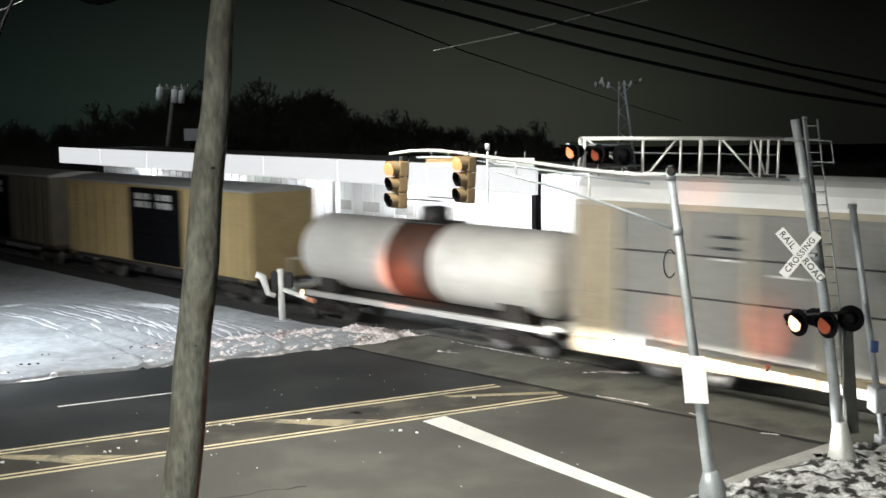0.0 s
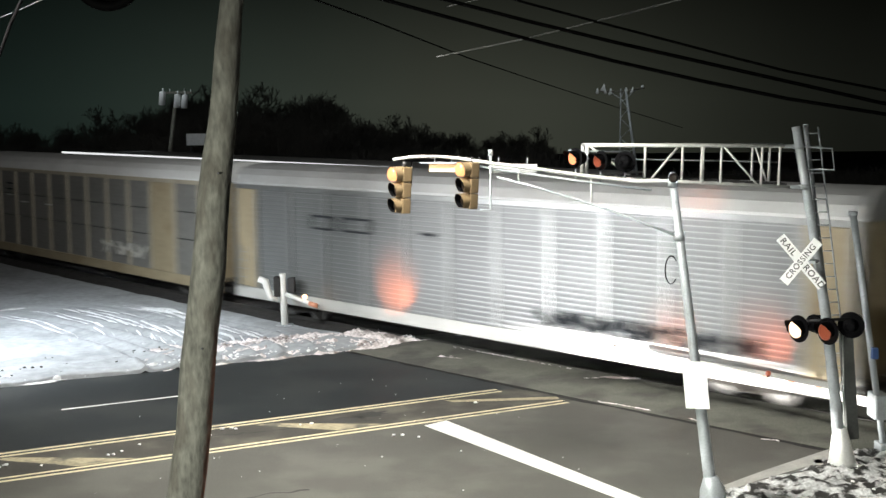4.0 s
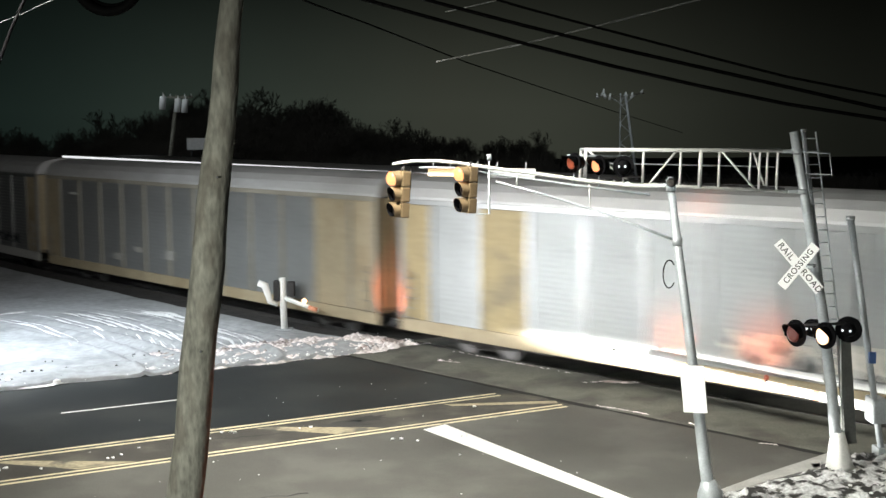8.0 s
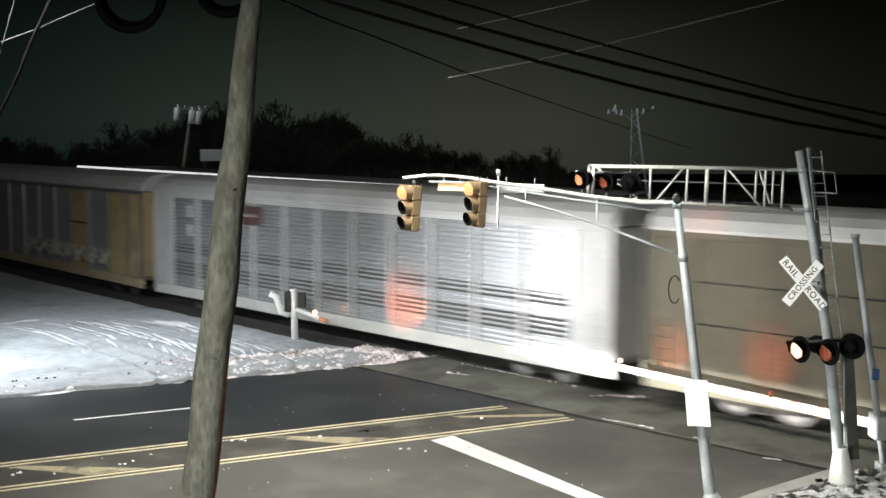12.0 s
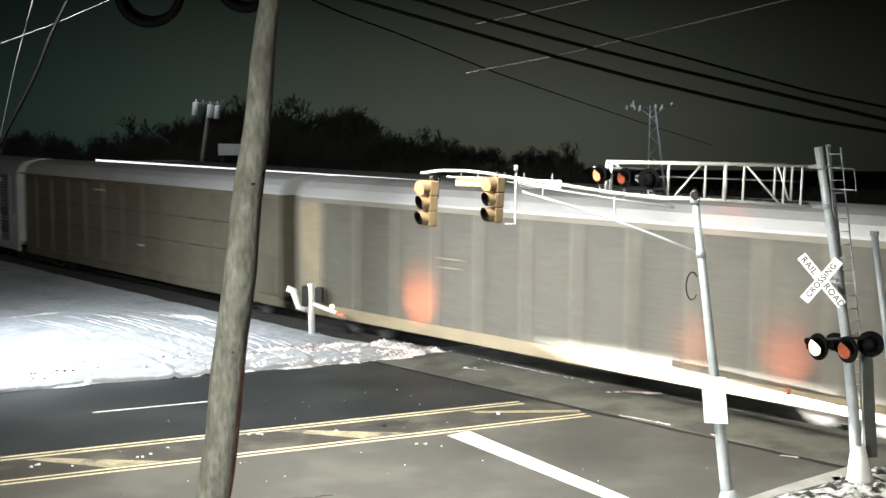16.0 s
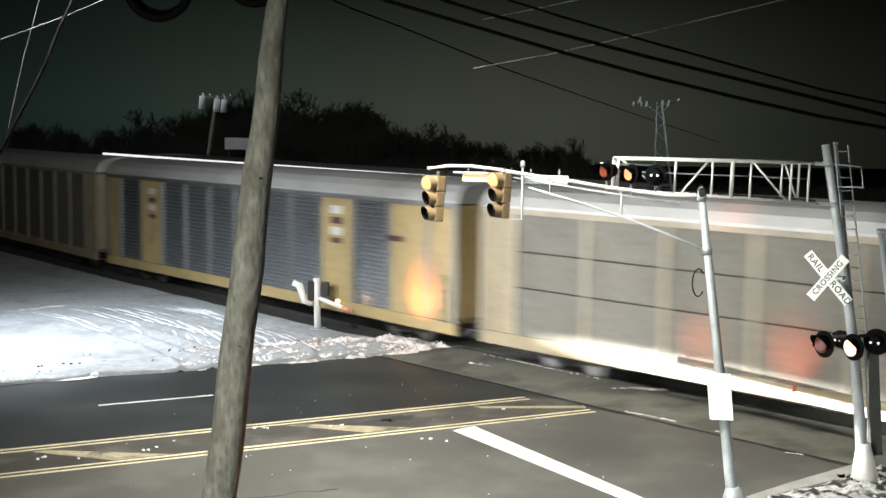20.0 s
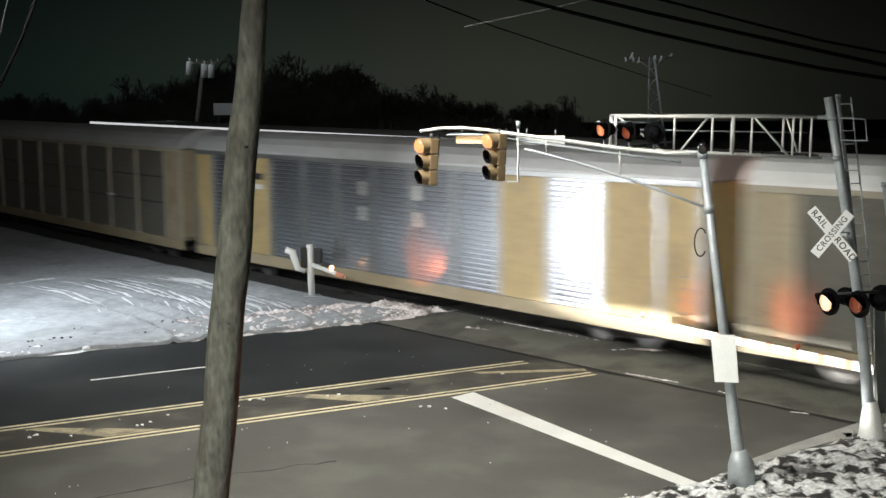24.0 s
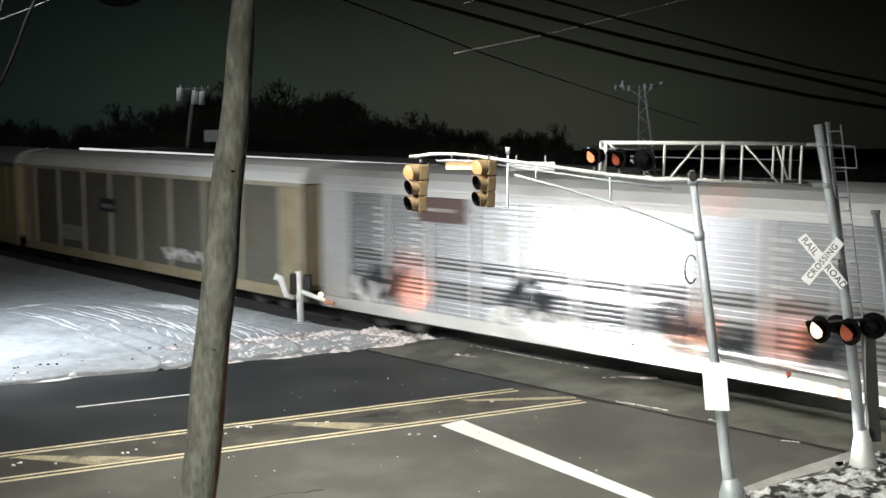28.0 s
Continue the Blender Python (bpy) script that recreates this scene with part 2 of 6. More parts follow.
WALL_WHITE = material("white_metal_siding", (0.82, 0.83, 0.82), 0.6, vary=0.08, scale=0.6, fine=10, bump=0.1)
RED_ON = glow("lit_red_lens", (1.0, 0.36, 0.16), 1.7)
NEAR_ON = glow("lit_near_lens", (1.0, 0.70, 0.46), 2.6)
# lens when off: the light it reflects is put in as weak emission
RED_OFF = glow("red_lens_sheen", (0.5, 0.14, 0.07), 0.42, (0.16, 0.03, 0.015))
AMBER_ON = glow("lit_signal_lens", (1.0, 0.50, 0.2), 1.6)
# darker off lens, its reflected red likewise given as emission
DULL_OFF = glow("near_lens_sheen", (0.5, 0.09, 0.05), 0.12, (0.05, 0.01, 0.008))
for _m in (RUBBER, BLACK):
    _m.node_tree.nodes["Principled BSDF"].inputs["Specular IOR Level"].default_value = 0.03
TELL_TALE = glow("tell_tale_glow", (0.9, 0.95, 1.0), 1.6, (0.2, 0.2, 0.2))
STROBE_ON = glow("strobe_flash", (0.88, 0.94, 1.0), 90.0, (0.8, 0.8, 0.8))
GATE_LAMP = glow("gate_lamp_glow", (1.0, 0.55, 0.28), 6.0)
LENS_DARK = material("unlit_lens", (0.02, 0.015, 0.012), 0.3, vary=0.1)
# amber light on the sign is emission of its panel
SIGN_AMBER = glow("amber_glow_street_sign", (1.0, 0.62, 0.28), 0.75, (0.7, 0.6, 0.4))


# ---- mesh helpers ----
def obj(name, bm, mat, parent=None, label=""):
    me = bpy.data.meshes.new(name)
    bm.normal_update()
    bm.to_mesh(me)
    bm.free()
    for mm in mat if isinstance(mat, (list, tuple)) else (mat,):
        me.materials.append(mm)
    ob = new(name, me)
    if parent is not None:
        ob.parent = parent
    if label:
        ob["label"] = label
    return ob


def part(name, bm, mat, parent, label=""):
    return obj(name, bm, mat, parent, label)


def share(name, src, parent, m):
    """Another piece on the mesh of src."""
    ob = new(name, src.data)
    ob.parent = parent
    ob.matrix_basis = m
    return ob


def thing(name, label, category, m=None, group="", kind=""):
    e = new(name)
    e.empty_display_size = 0.3
    if m is not None:
        e.matrix_world = m
    return tagged(e, label, category, group, kind)


def box(bm, x0, x1, y0, y1, z0, z1, mat=0, bevel=0.0):
    vs = [bm.verts.new((x, y, z)) for z in (z0, z1) for y in (y0, y1) for x in (x0, x1)]
    fs = []
    for a in ((0, 2, 3, 1), (4, 5, 7, 6), (0, 1, 5, 4), (2, 6, 7, 3), (0, 4, 6, 2), (1, 3, 7, 5)):
        f = bm.faces.new([vs[i] for i in a])
        f.material_index = mat
        fs.append(f)
    if bevel:
        es = list({e for f in fs for e in f.edges})
        bmesh.ops.bevel(bm, geom=es, offset=bevel, segments=2, affect="EDGES", profile=0.6)
    return vs


def ring(bm, c, u, v, r, n):
    return [bm.verts.new(c + u * (r * math.cos(2 * math.pi * i / n)) + v * (r * math.sin(2 * math.pi * i / n))) for i in range(n)]


def tube(bm, pts, radii, n=10, caps=True, mat=0):
    """A round tube through points, with a radius at each."""
    pts = [Vector(p) for p in pts]
    if not isinstance(radii, (list, tuple)):
        radii = [radii] * len(pts)
    rows = []
    u = None
    for i, p in enumerate(pts):
        d = (pts[min(i + 1, len(pts) - 1)] - pts[max(i - 1, 0)]).normalized()
        if u is None:
            u = d.orthogonal().normalized()
        u = (u - d * u.dot(d)).normalized()
        rows.append(ring(bm, p, u, d.cross(u), radii[i], n))
    for a, b in zip(rows, rows[1:]):
        for i in range(n):
            f = bm.faces.new((a[i], a[(i + 1) % n], b[(i + 1) % n], b[i]))
            f.smooth = True
            f.material_index = mat
    if caps:
        bm.faces.new(rows[0][::-1]).material_index = mat
        bm.faces.new(rows[-1]).material_index = mat


def sheet(bm, pts, mat=0):
    f = bm.faces.new([bm.verts.new(p) for p in pts])
    f.material_index = mat
    return f


def prism(bm, outline, z0, z1, mat=0):
    lo = [bm.verts.new((x, y, z0)) for x, y in outline]
    hi = [bm.verts.new((x, y, z1)) for x, y in outline]
    bm.faces.new(hi).material_index = mat
    bm.faces.new(lo[::-1]).material_index = mat
    for i in range(len(lo)):
        j = (i + 1) % len(lo)
        bm.faces.new((lo[i], lo[j], hi[j], hi[i])).material_index = mat


# ---- plan: the road and the railway ----
ROAD_TURN = 27.5
RA = Vector((math.cos(radians(ROAD_TURN)), math.sin(radians(ROAD_TURN)), 0))
RN = Vector((-RA.y, RA.x, 0))
NEAR_EDGE, NEAR_YELLOW, FAR_YELLOW, LANE_LINE, FAR_EDGE = 20.2, 27.5, 29.55, 33.4, 37.35


def road(a, b, z=0.0):
    """A place a metres along the road and b metres across it."""
    p = RA * a + RN * b
    return Vector((p.x, p.y, z))


def heading(s):
    return radians(43.5 - 0.1 * max(-70.0, min(90.0, s)))


TRACK_STEP = 0.5
TRACK = {0: Vector((1.44, 40.52, 0))}
for _i in range(0, 900):
    _h = heading((_i + 0.5) * TRACK_STEP)
    TRACK[_i + 1] = TRACK[_i] + Vector((-math.sin(_h), math.cos(_h), 0)) * TRACK_STEP
    _h = heading(-(_i + 0.5) * TRACK_STEP)
    TRACK[-_i - 1] = TRACK[-_i] - Vector((-math.sin(_h), math.cos(_h), 0)) * TRACK_STEP


def track(s, off=0.0, z=0.0):
    """A place s metres along the railway (the way the train goes), off metres to its far side."""
    k = s / TRACK_STEP
    i = math.floor(k)
    p = TRACK[i].lerp(TRACK[i + 1], k - i)
    h = heading(s)
    return Vector((p.x + off * math.cos(h), p.y + off * math.sin(h), z))


def across(p):
    return p.dot(RN)


def meet(off, b):
    """The distance along the railway at which the line off metres beside it meets the road's line b."""
    lo, hi = -40.0, 40.0
    for _ in range(40):
        mid = (lo + hi) / 2
        if across(track(mid, off)) < b:
            lo = mid
        else:
            hi = mid
    return lo


RAIL_TOP = 0.16


def build_ground():
    bm = bmesh.new()
    ys = [-2500, -1200, -400, -100, 0, 60, 110, 125, 150, 200, 300, 500, 900, 1500, 2500]
    xs = [-2500, -1200, -600, -300, -150, -80, -40, 0, 40, 80, 150, 300, 600, 1200, 2500]
    # level round the crossing, then falling away gently to the north
    vs = [[bm.verts.new((x, y, -0.14 - 0.031 * max(0.0, y - 112.0))) for x in xs] for y in ys]
    for j in range(len(ys) - 1):
        for i in range(len(xs) - 1):
            bm.faces.new((vs[j][i], vs[j][i + 1], vs[j + 1][i + 1], vs[j + 1][i]))
    tagged(obj("ground", bm, GROUND), "dark frozen ground with thin old snow", "ground", kind="structure")
    # the carriageway
    lo, hi = -160.0, 120.0
    for name, b0, b1, mat, label in (("road", NEAR_EDGE - 2.2, NEAR_YELLOW, ASPHALT, "salt-pale asphalt of the near lanes"), ("road_median", NEAR_YELLOW, FAR_YELLOW, MEDIAN, "worn asphalt of the painted median"), ("road_far_lanes", FAR_YELLOW, FAR_EDGE, WET, "wet dark asphalt of the far lanes")):
        bm = bmesh.new()
        outline = [road(lo, b0), road(hi, b0), road(hi, b1), road(lo, b1)]
        prism(bm, [(p.x, p.y) for p in outline], -0.12, 0.0)
        tagged(obj(name, bm, mat), label, "road", kind="structure")
    # the raised crossing between and beside the rails
    bm = bmesh.new()
    prof = [(-3.42, 0.004), (-3.34, 0.022), (-2.6, 0.05), (-1.3, 0.135), (-0.79, 0.14), (-0.79, 0.06), (-0.71, 0.06), (-0.71, 0.14), (-0.66, 0.14), (-0.6, 0.08), (-0.5, 0.14), (0.5, 0.14), (0.6, 0.08), (0.66, 0.14), (1.3, 0.135), (2.6, 0.05), (3.4, 0.006)]
    rows = []
    for off, z in prof:
        s0, s1 = meet(off, NEAR_EDGE - 0.3), meet(off, FAR_EDGE + 0.4)
        rows.append([bm.verts.new(track(s0 + (s1 - s0) * i / 30, off, z)) for i in range(31)])
    for a, b in zip(rows, rows[1:]):
        for i in range(30):
            bm.faces.new((a[i], b[i], b[i + 1], a[i + 1]))
    bmesh.ops.recalc_face_normals(bm, faces=bm.faces)
    tagged(obj("crossing", bm, CROSSING), "worn grey asphalt level crossing between the rails", "level crossing", kind="structure")


def strip(bm, a0, a1, b, width, z=0.006, steps=24, wob=0.0):
    rows = []
    for i in range(steps + 1):
        a = a0 + (a1 - a0) * i / steps
        w = width * (1 + wob * (random.random() - 0.5))
        rows.append((bm.verts.new(road(a, b - w / 2, z)), bm.verts.new(road(a, b + w / 2, z))))
    for p, q in zip(rows, rows[1:]):
        bm.faces.new((p[0], q[0], q[1], p[1]))


def build_markings():
    def line(name, label, mat, *args, **kw):
        bm = bmesh.new()
        strip(bm, *args, **kw)
        return tagged(obj(name, bm, mat), label, "road marking", "road markings", "structure")

    for b, end in ((NEAR_YELLOW, 18.2), (FAR_YELLOW, 17.3)):
        for d in (-0.13, 0.13):
            line("yellow_line", "yellow double line of worn road paint", YELLOW_LINE, -120, end, b + d, 0.12, steps=120, wob=0.25)
    for a in (-38.4, -26.2, -14.0, 4.9):
        if a < 0:
            line("lane_line", "thin white broken lane line", WHITE_LINE, a + 20.0, a + 23.2, LANE_LINE, 0.11, wob=0.2)
    # hatching between the double lines
    for a in (-18.8, -12.6, -6.4, -0.2, 6.0, 12.3, 17.0):
        bm = bmesh.new()
        p = [road(a - 0.7, NEAR_YELLOW + 0.25, 0.0055), road(a + 0.6, NEAR_YELLOW + 0.25, 0.0055), road(a - 1.9, FAR_YELLOW - 0.3, 0.0055), road(a - 2.3, FAR_YELLOW - 0.3, 0.0055)]
        if a > 15:
            p = [road(a - 1.6, NEAR_YELLOW + 1.75, 0.0055), road(a - 1.5, NEAR_YELLOW + 1.45, 0.0055), road(a + 1.2, NEAR_YELLOW + 0.3, 0.0055), road(a + 1.3, NEAR_YELLOW + 0.6, 0.0055)]
        sheet(bm, p)
        tagged(obj("hatching", bm, WORN_YELLOW), "worn yellow hatching in the painted median", "road marking", "road markings", "structure")
    bm = bmesh.new()
    # stop line, a little askew to the road
    p = [Vector((-0.38, 30.34, 0.007)), Vector((4.22, 23.42, 0.007)), Vector((4.60, 23.55, 0.007)), Vector((0.18, 30.86, 0.007))]
    sheet(bm, p)
    tagged(obj("stop_line", bm, WHITE_LINE), "broad white stop line before the level crossing", "road marking", "road markings", "structure")
    # cracks sealed with tar, and an older strip in the far lanes
    rnd = random.Random(9)
    for pts in (((2.0, 23.4), (6.0, 23.9), (9.5, 23.6)), ((7.6, 28.9), (9.8, 28.6), (12.4, 28.2))):
        bm = bmesh.new()
        line_pts = []
        for p, q in zip(pts, pts[1:]):
            for i in range(14):
                f = i / 14
                line_pts.append((p[0] + (q[0] - p[0]) * f + rnd.uniform(-0.06, 0.06), p[1] + (q[1] - p[1]) * f + rnd.uniform(-0.07, 0.07), rnd.uniform(0.015, 0.06)))
        rows = [(bm.verts.new(road(a, b - w, 0.0045)), bm.verts.new(road(a, b + w, 0.0045))) for a, b, w in line_pts]
        for p, q in zip(rows, rows[1:]):
            bm.faces.new((p[0], q[0], q[1], p[1]))
        tagged(obj("tar_seam", bm, PATCH), "dark tar-sealed crack in the asphalt", "road crack", "road cracks", "structure")
    # worn-out dark spots in the paving
    for a, b, ra, rb in ((12.0, 28.55, 0.8, 0.28), (12.9, 28.8, 0.5, 0.2)):
        bm = bmesh.new()
        pts = []
        for i in range(40):
            t = 2 * math.pi * i / 40
            k = 1 + 0.9 * noise.noise(Vector((2.2 * math.cos(t) + a, 2.2 * math.sin(t), b)))
            pts.append(road(a + ra * k * math.cos(t), b + rb * k * math.sin(t), 0.0042))
        sheet(bm, pts)
        tagged(obj("worn_spot", bm, PATCH), "dark worn spot in the asphalt", "road patch", "road cracks", "structure")
    # the dark joint along the crossing's edge, widened in its dark colour for the shadow band beside it
    for off, w0 in ((-3.5, 0.1),):
        bm = bmesh.new()
        s0, s1 = meet(off, NEAR_EDGE), meet(off, FAR_EDGE - 0.2)
        rows = []
        for i in range(91):
            q = s0 + (s1 - s0) * i / 90
            o = off + 0.05 * noise.noise(Vector((q * 1.3, 0, 0)))
            w = w0 * max(0.15, 1 + 1.6 * noise.noise(Vector((q * 0.9, 4, 0)))) + 0.22 * max(0.0, noise.noise(Vector((q * 0.5, 9, 0))))
            rows.append((bm.verts.new(track(q, o - w, 0.0055)), bm.verts.new(track(q, o + w, 0.0055))))
        for p, q in zip(rows, rows[1:]):
            bm.faces.new((p[0], q[0], q[1], p[1]))
        tagged(obj("joint", bm, OPEN_JOINT), "dark ragged joint and shadow band at the edge of the crossing", "road joint", kind="structure")


def grid_patch(name, corner, nu, nv, mat, label, height, category="snow"):
    """A bumpy sheet of nu by nv cells. corner(u, v) gives the place, height(p, u, v) its height."""
    vs = []
    for j in range(nv + 1):
        row = []
        for i in range(nu + 1):
            p = corner(i / nu, j / nv)
            row.append((p.x, p.y, height(p, i / nu, j / nv)))
        vs.append(row)
    flat = [v for row in vs for v in row]
    w = nu + 1
    faces = [(j * w + i, j * w + i + 1, (j + 1) * w + i + 1, (j + 1) * w + i) for j in range(nv) for i in range(nu)]
    me = bpy.data.meshes.new(name)
    me.from_pydata(flat, [], faces)
    me.materials.append(mat)
    me.shade_smooth()
    return tagged(new(name, me), label, category, kind="structure")


def build_snow():
    def west_corner(u, v):
        # between the far kerb and the railway bed, west of the crossing
        a = -75.0 + 96.0 * u ** 0.7
        edge = FAR_EDGE - 0.3 + 0.22 * noise.noise(Vector((a * 0.5, 0, 0))) + 0.10 * noise.noise(Vector((a * 1.9, 3, 0)))
        p0 = road(a, edge)
        # walk from the kerb along the road's normal until the railway bed
        lo, hi = 0.0, 140.0
        for _ in range(22):
            mid = (lo + hi) / 2
            q = p0 + RN * mid
            best = side_of_track(q)
            if best < -1.95:
                lo = mid
            else:
                hi = mid
        return p0 + RN * (min(lo, 95.0) * v ** 2.0)

    def west_height(p, u, v):
        z = 0.10 + 0.05 * noise.noise(Vector((p.x * 0.35, p.y * 0.35, 0))) + 0.03 * noise.noise(Vector((p.x * 1.7, p.y * 1.7, 2)))
        # ploughed bank along the road
        d = across(p) - FAR_EDGE
        z += 0.16 * math.exp(-((d - 0.9) / 0.9) ** 2) * (0.6 + 0.8 * abs(noise.noise(Vector((p.x * 0.9, p.y * 0.9, 5)))))
        if d < 0.1:
            z = -0.03 + (z + 0.03) * max(0.0, min(1.0, v * 60.0))
        # curved tyre ruts from the lot down to the road
        z += 0.03 * noise.noise(Vector((p.x * 3.7, p.y * 3.7, 7))) * max(0.0, 1.0 - d / 9.0)
        for r in (26.6, 27.5, 28.3, 29.1, 30.2, 31.1, 32.3):
            c = Vector((-32.5, 24.7, 0))
            q = (p - c).length + 0.25 * noise.noise(Vector((p.x * 0.3, p.y * 0.3, r)))
            fade = max(0.0, min(1.0, (p.x + 18.0) / 4.0)) * max(0.0, min(1.0, 1.6 - d / 9.0))
            z += fade * (0.10 * math.exp(-((q - r) / 0.12) ** 2) - 0.07 * math.exp(-((q - r - 0.3) / 0.16) ** 2))
        if p.x > -9.0 and d < 3.5:
            z += 0.09 * max(0.0, noise.noise(Vector((p.x * 1.8, p.y * 1.8, 11)))) * min(1.0, (p.x + 9.0) / 3.0)
        return max(z, -0.03) if v < 0.985 else 0.0

    grid_patch("snow_lot", west_corner, 420, 170, SNOW, "snow-covered lot with curved tyre ruts", west_height)

    def east_corner(u, v):
        a = 11.2 + 40.0 * u ** 1.6
        line = ((0.0, 18.8), (13.8, 18.9), (15.7, 19.1), (16.9, 19.4), (17.9, 19.55), (20.1, 19.85), (21.0, 20.3), (60.0, 20.3))
        edge = next(b0 + (b1 - b0) * (a - a0) / (a1 - a0) for (a0, b0), (a1, b1) in zip(line, line[1:]) if a <= a1)
        return road(a, min(edge, 20.3) + 0.18 * noise.noise(Vector((a * 1.3, 1, 0))) + 0.1 * noise.noise(Vector((a * 4.0, 2, 0))) - 26.0 * v ** 1.5)

    def east_height(p, u, v):
        z = 0.08 + 0.09 * noise.noise(Vector((p.x * 1.2, p.y * 1.2, 0))) + 0.12 * noise.noise(Vector((p.x * 3.3, p.y * 3.3, 4))) + 0.09 * noise.noise(Vector((p.x * 7.5, p.y * 7.5, 9)))
        return max(z, 0.0) * min(1, 14 * v) - 0.01

    def deck(off):
        """Height of the crossing's surface off metres from the centre line."""
        off = abs(off)
        return 0.14 if off < 1.3 else 0.135 - 0.066 * (off - 1.3) if off < 2.6 else max(0.0, 0.05 - 0.06 * (off - 2.6))

    def bank_corner(u, v):
        a = 9.5 + 9.6 * u
        b = FAR_EDGE - 0.35 + 0.3 * noise.noise(Vector((a * 0.8, 8, 0))) + 0.2 * noise.noise(Vector((a * 2.7, 9, 0))) - 0.25 * u
        p0 = road(a, b)
        lo, hi = 0.0, 3.2 + 0.8 * noise.noise(Vector((a * 0.7, 2, 0)))
        for _ in range(18):
            mid = (lo + hi) / 2
            if side_of_track(p0 + RN * mid) < -1.15:
                lo = mid
            else:
                hi = mid
        return p0 + RN * (lo * v)

    def bank_height(p, u, v):
        edge = min(1.0, 9 * v, 7 * (1 - v), 14 * (1 - u), 5 * u)
        lumps = abs(noise.noise(Vector((p.x * 1.5, p.y * 1.5, 3)))) + 0.8 * abs(noise.noise(Vector((p.x * 3.6, p.y * 3.6, 5)))) + 0.5 * abs(noise.noise(Vector((p.x * 8.0, p.y * 8.0, 6))))
        ground = deck(side_of_track(p)) if across(p) < FAR_EDGE + 0.6 else 0.10 * min(1.0, 6 * u)
        return ground - 0.02 + edge * (0.02 + 0.19 * lumps)

    grid_patch("snow_bank", bank_corner, 260, 90, CRUST, "churned dirty snow bank beside the crossing", bank_height)
    grid_patch("snow_verge", east_corner, 240, 170, DIRTY_SNOW, "dirty patchy snow on the roadside verge", east_height)
    # kerb and walk beside the near lanes
    bm = bmesh.new()
    outline = [road(16.7, 19.2), road(17.9, 19.45), road(20.0, 19.75), road(20.75, 20.45), road(18.2, 19.88), road(16.8, 19.5)]
    prism(bm, [(p.x, p.y) for p in outline], -0.1, 0.05)
    tagged(obj("kerb", bm, CONCRETE), "pale concrete kerb turning off before the crossing", "kerb", kind="structure")


def ridge(pts, width, height, seed, name, label):
    """A low ragged ridge of snow along points; it thins out and breaks here and there."""
    bm = bmesh.new()
    rows = []
    for i, p in enumerate(pts):
        d = (pts[min(i + 1, len(pts) - 1)] - pts[max(i - 1, 0)]).normalized()
        side = Vector((-d.y, d.x, 0))
        k = max(0.0, 0.42 + 1.0 * noise.noise(Vector((i * 0.085, seed, 0))) + 0.25 * noise.noise(Vector((i * 0.4, seed, 2))))
        k *= min(1.0, 4.0 * i / len(pts), 4.0 * (len(pts) - 1 - i) / len(pts))
        w = width * (0.35 + 0.65 * k)
        sway = side * (0.35 * width * noise.noise(Vector((i * 0.15, seed, 5))))
        rows.append([bm.verts.new(p + sway + side * (w * f) + Vector((0, 0, height * k * h - 0.02))) for f, h in ((-1.0, 0.0), (-0.55, 0.6), (-0.1, 1.0), (0.4, 0.75), (1.0, 0.0))])
    for a, b in zip(rows, rows[1:]):
        for i in range(4):
            bm.faces.new((a[i], b[i], b[i + 1], a[i + 1])).smooth = True
    bmesh.ops.recalc_face_normals(bm, faces=bm.faces)
    tagged(obj(name, bm, CLEAN_SNOW if name == "snow_bank" else RUT_SNOW), label, "snow", "snow ridges", "structure")


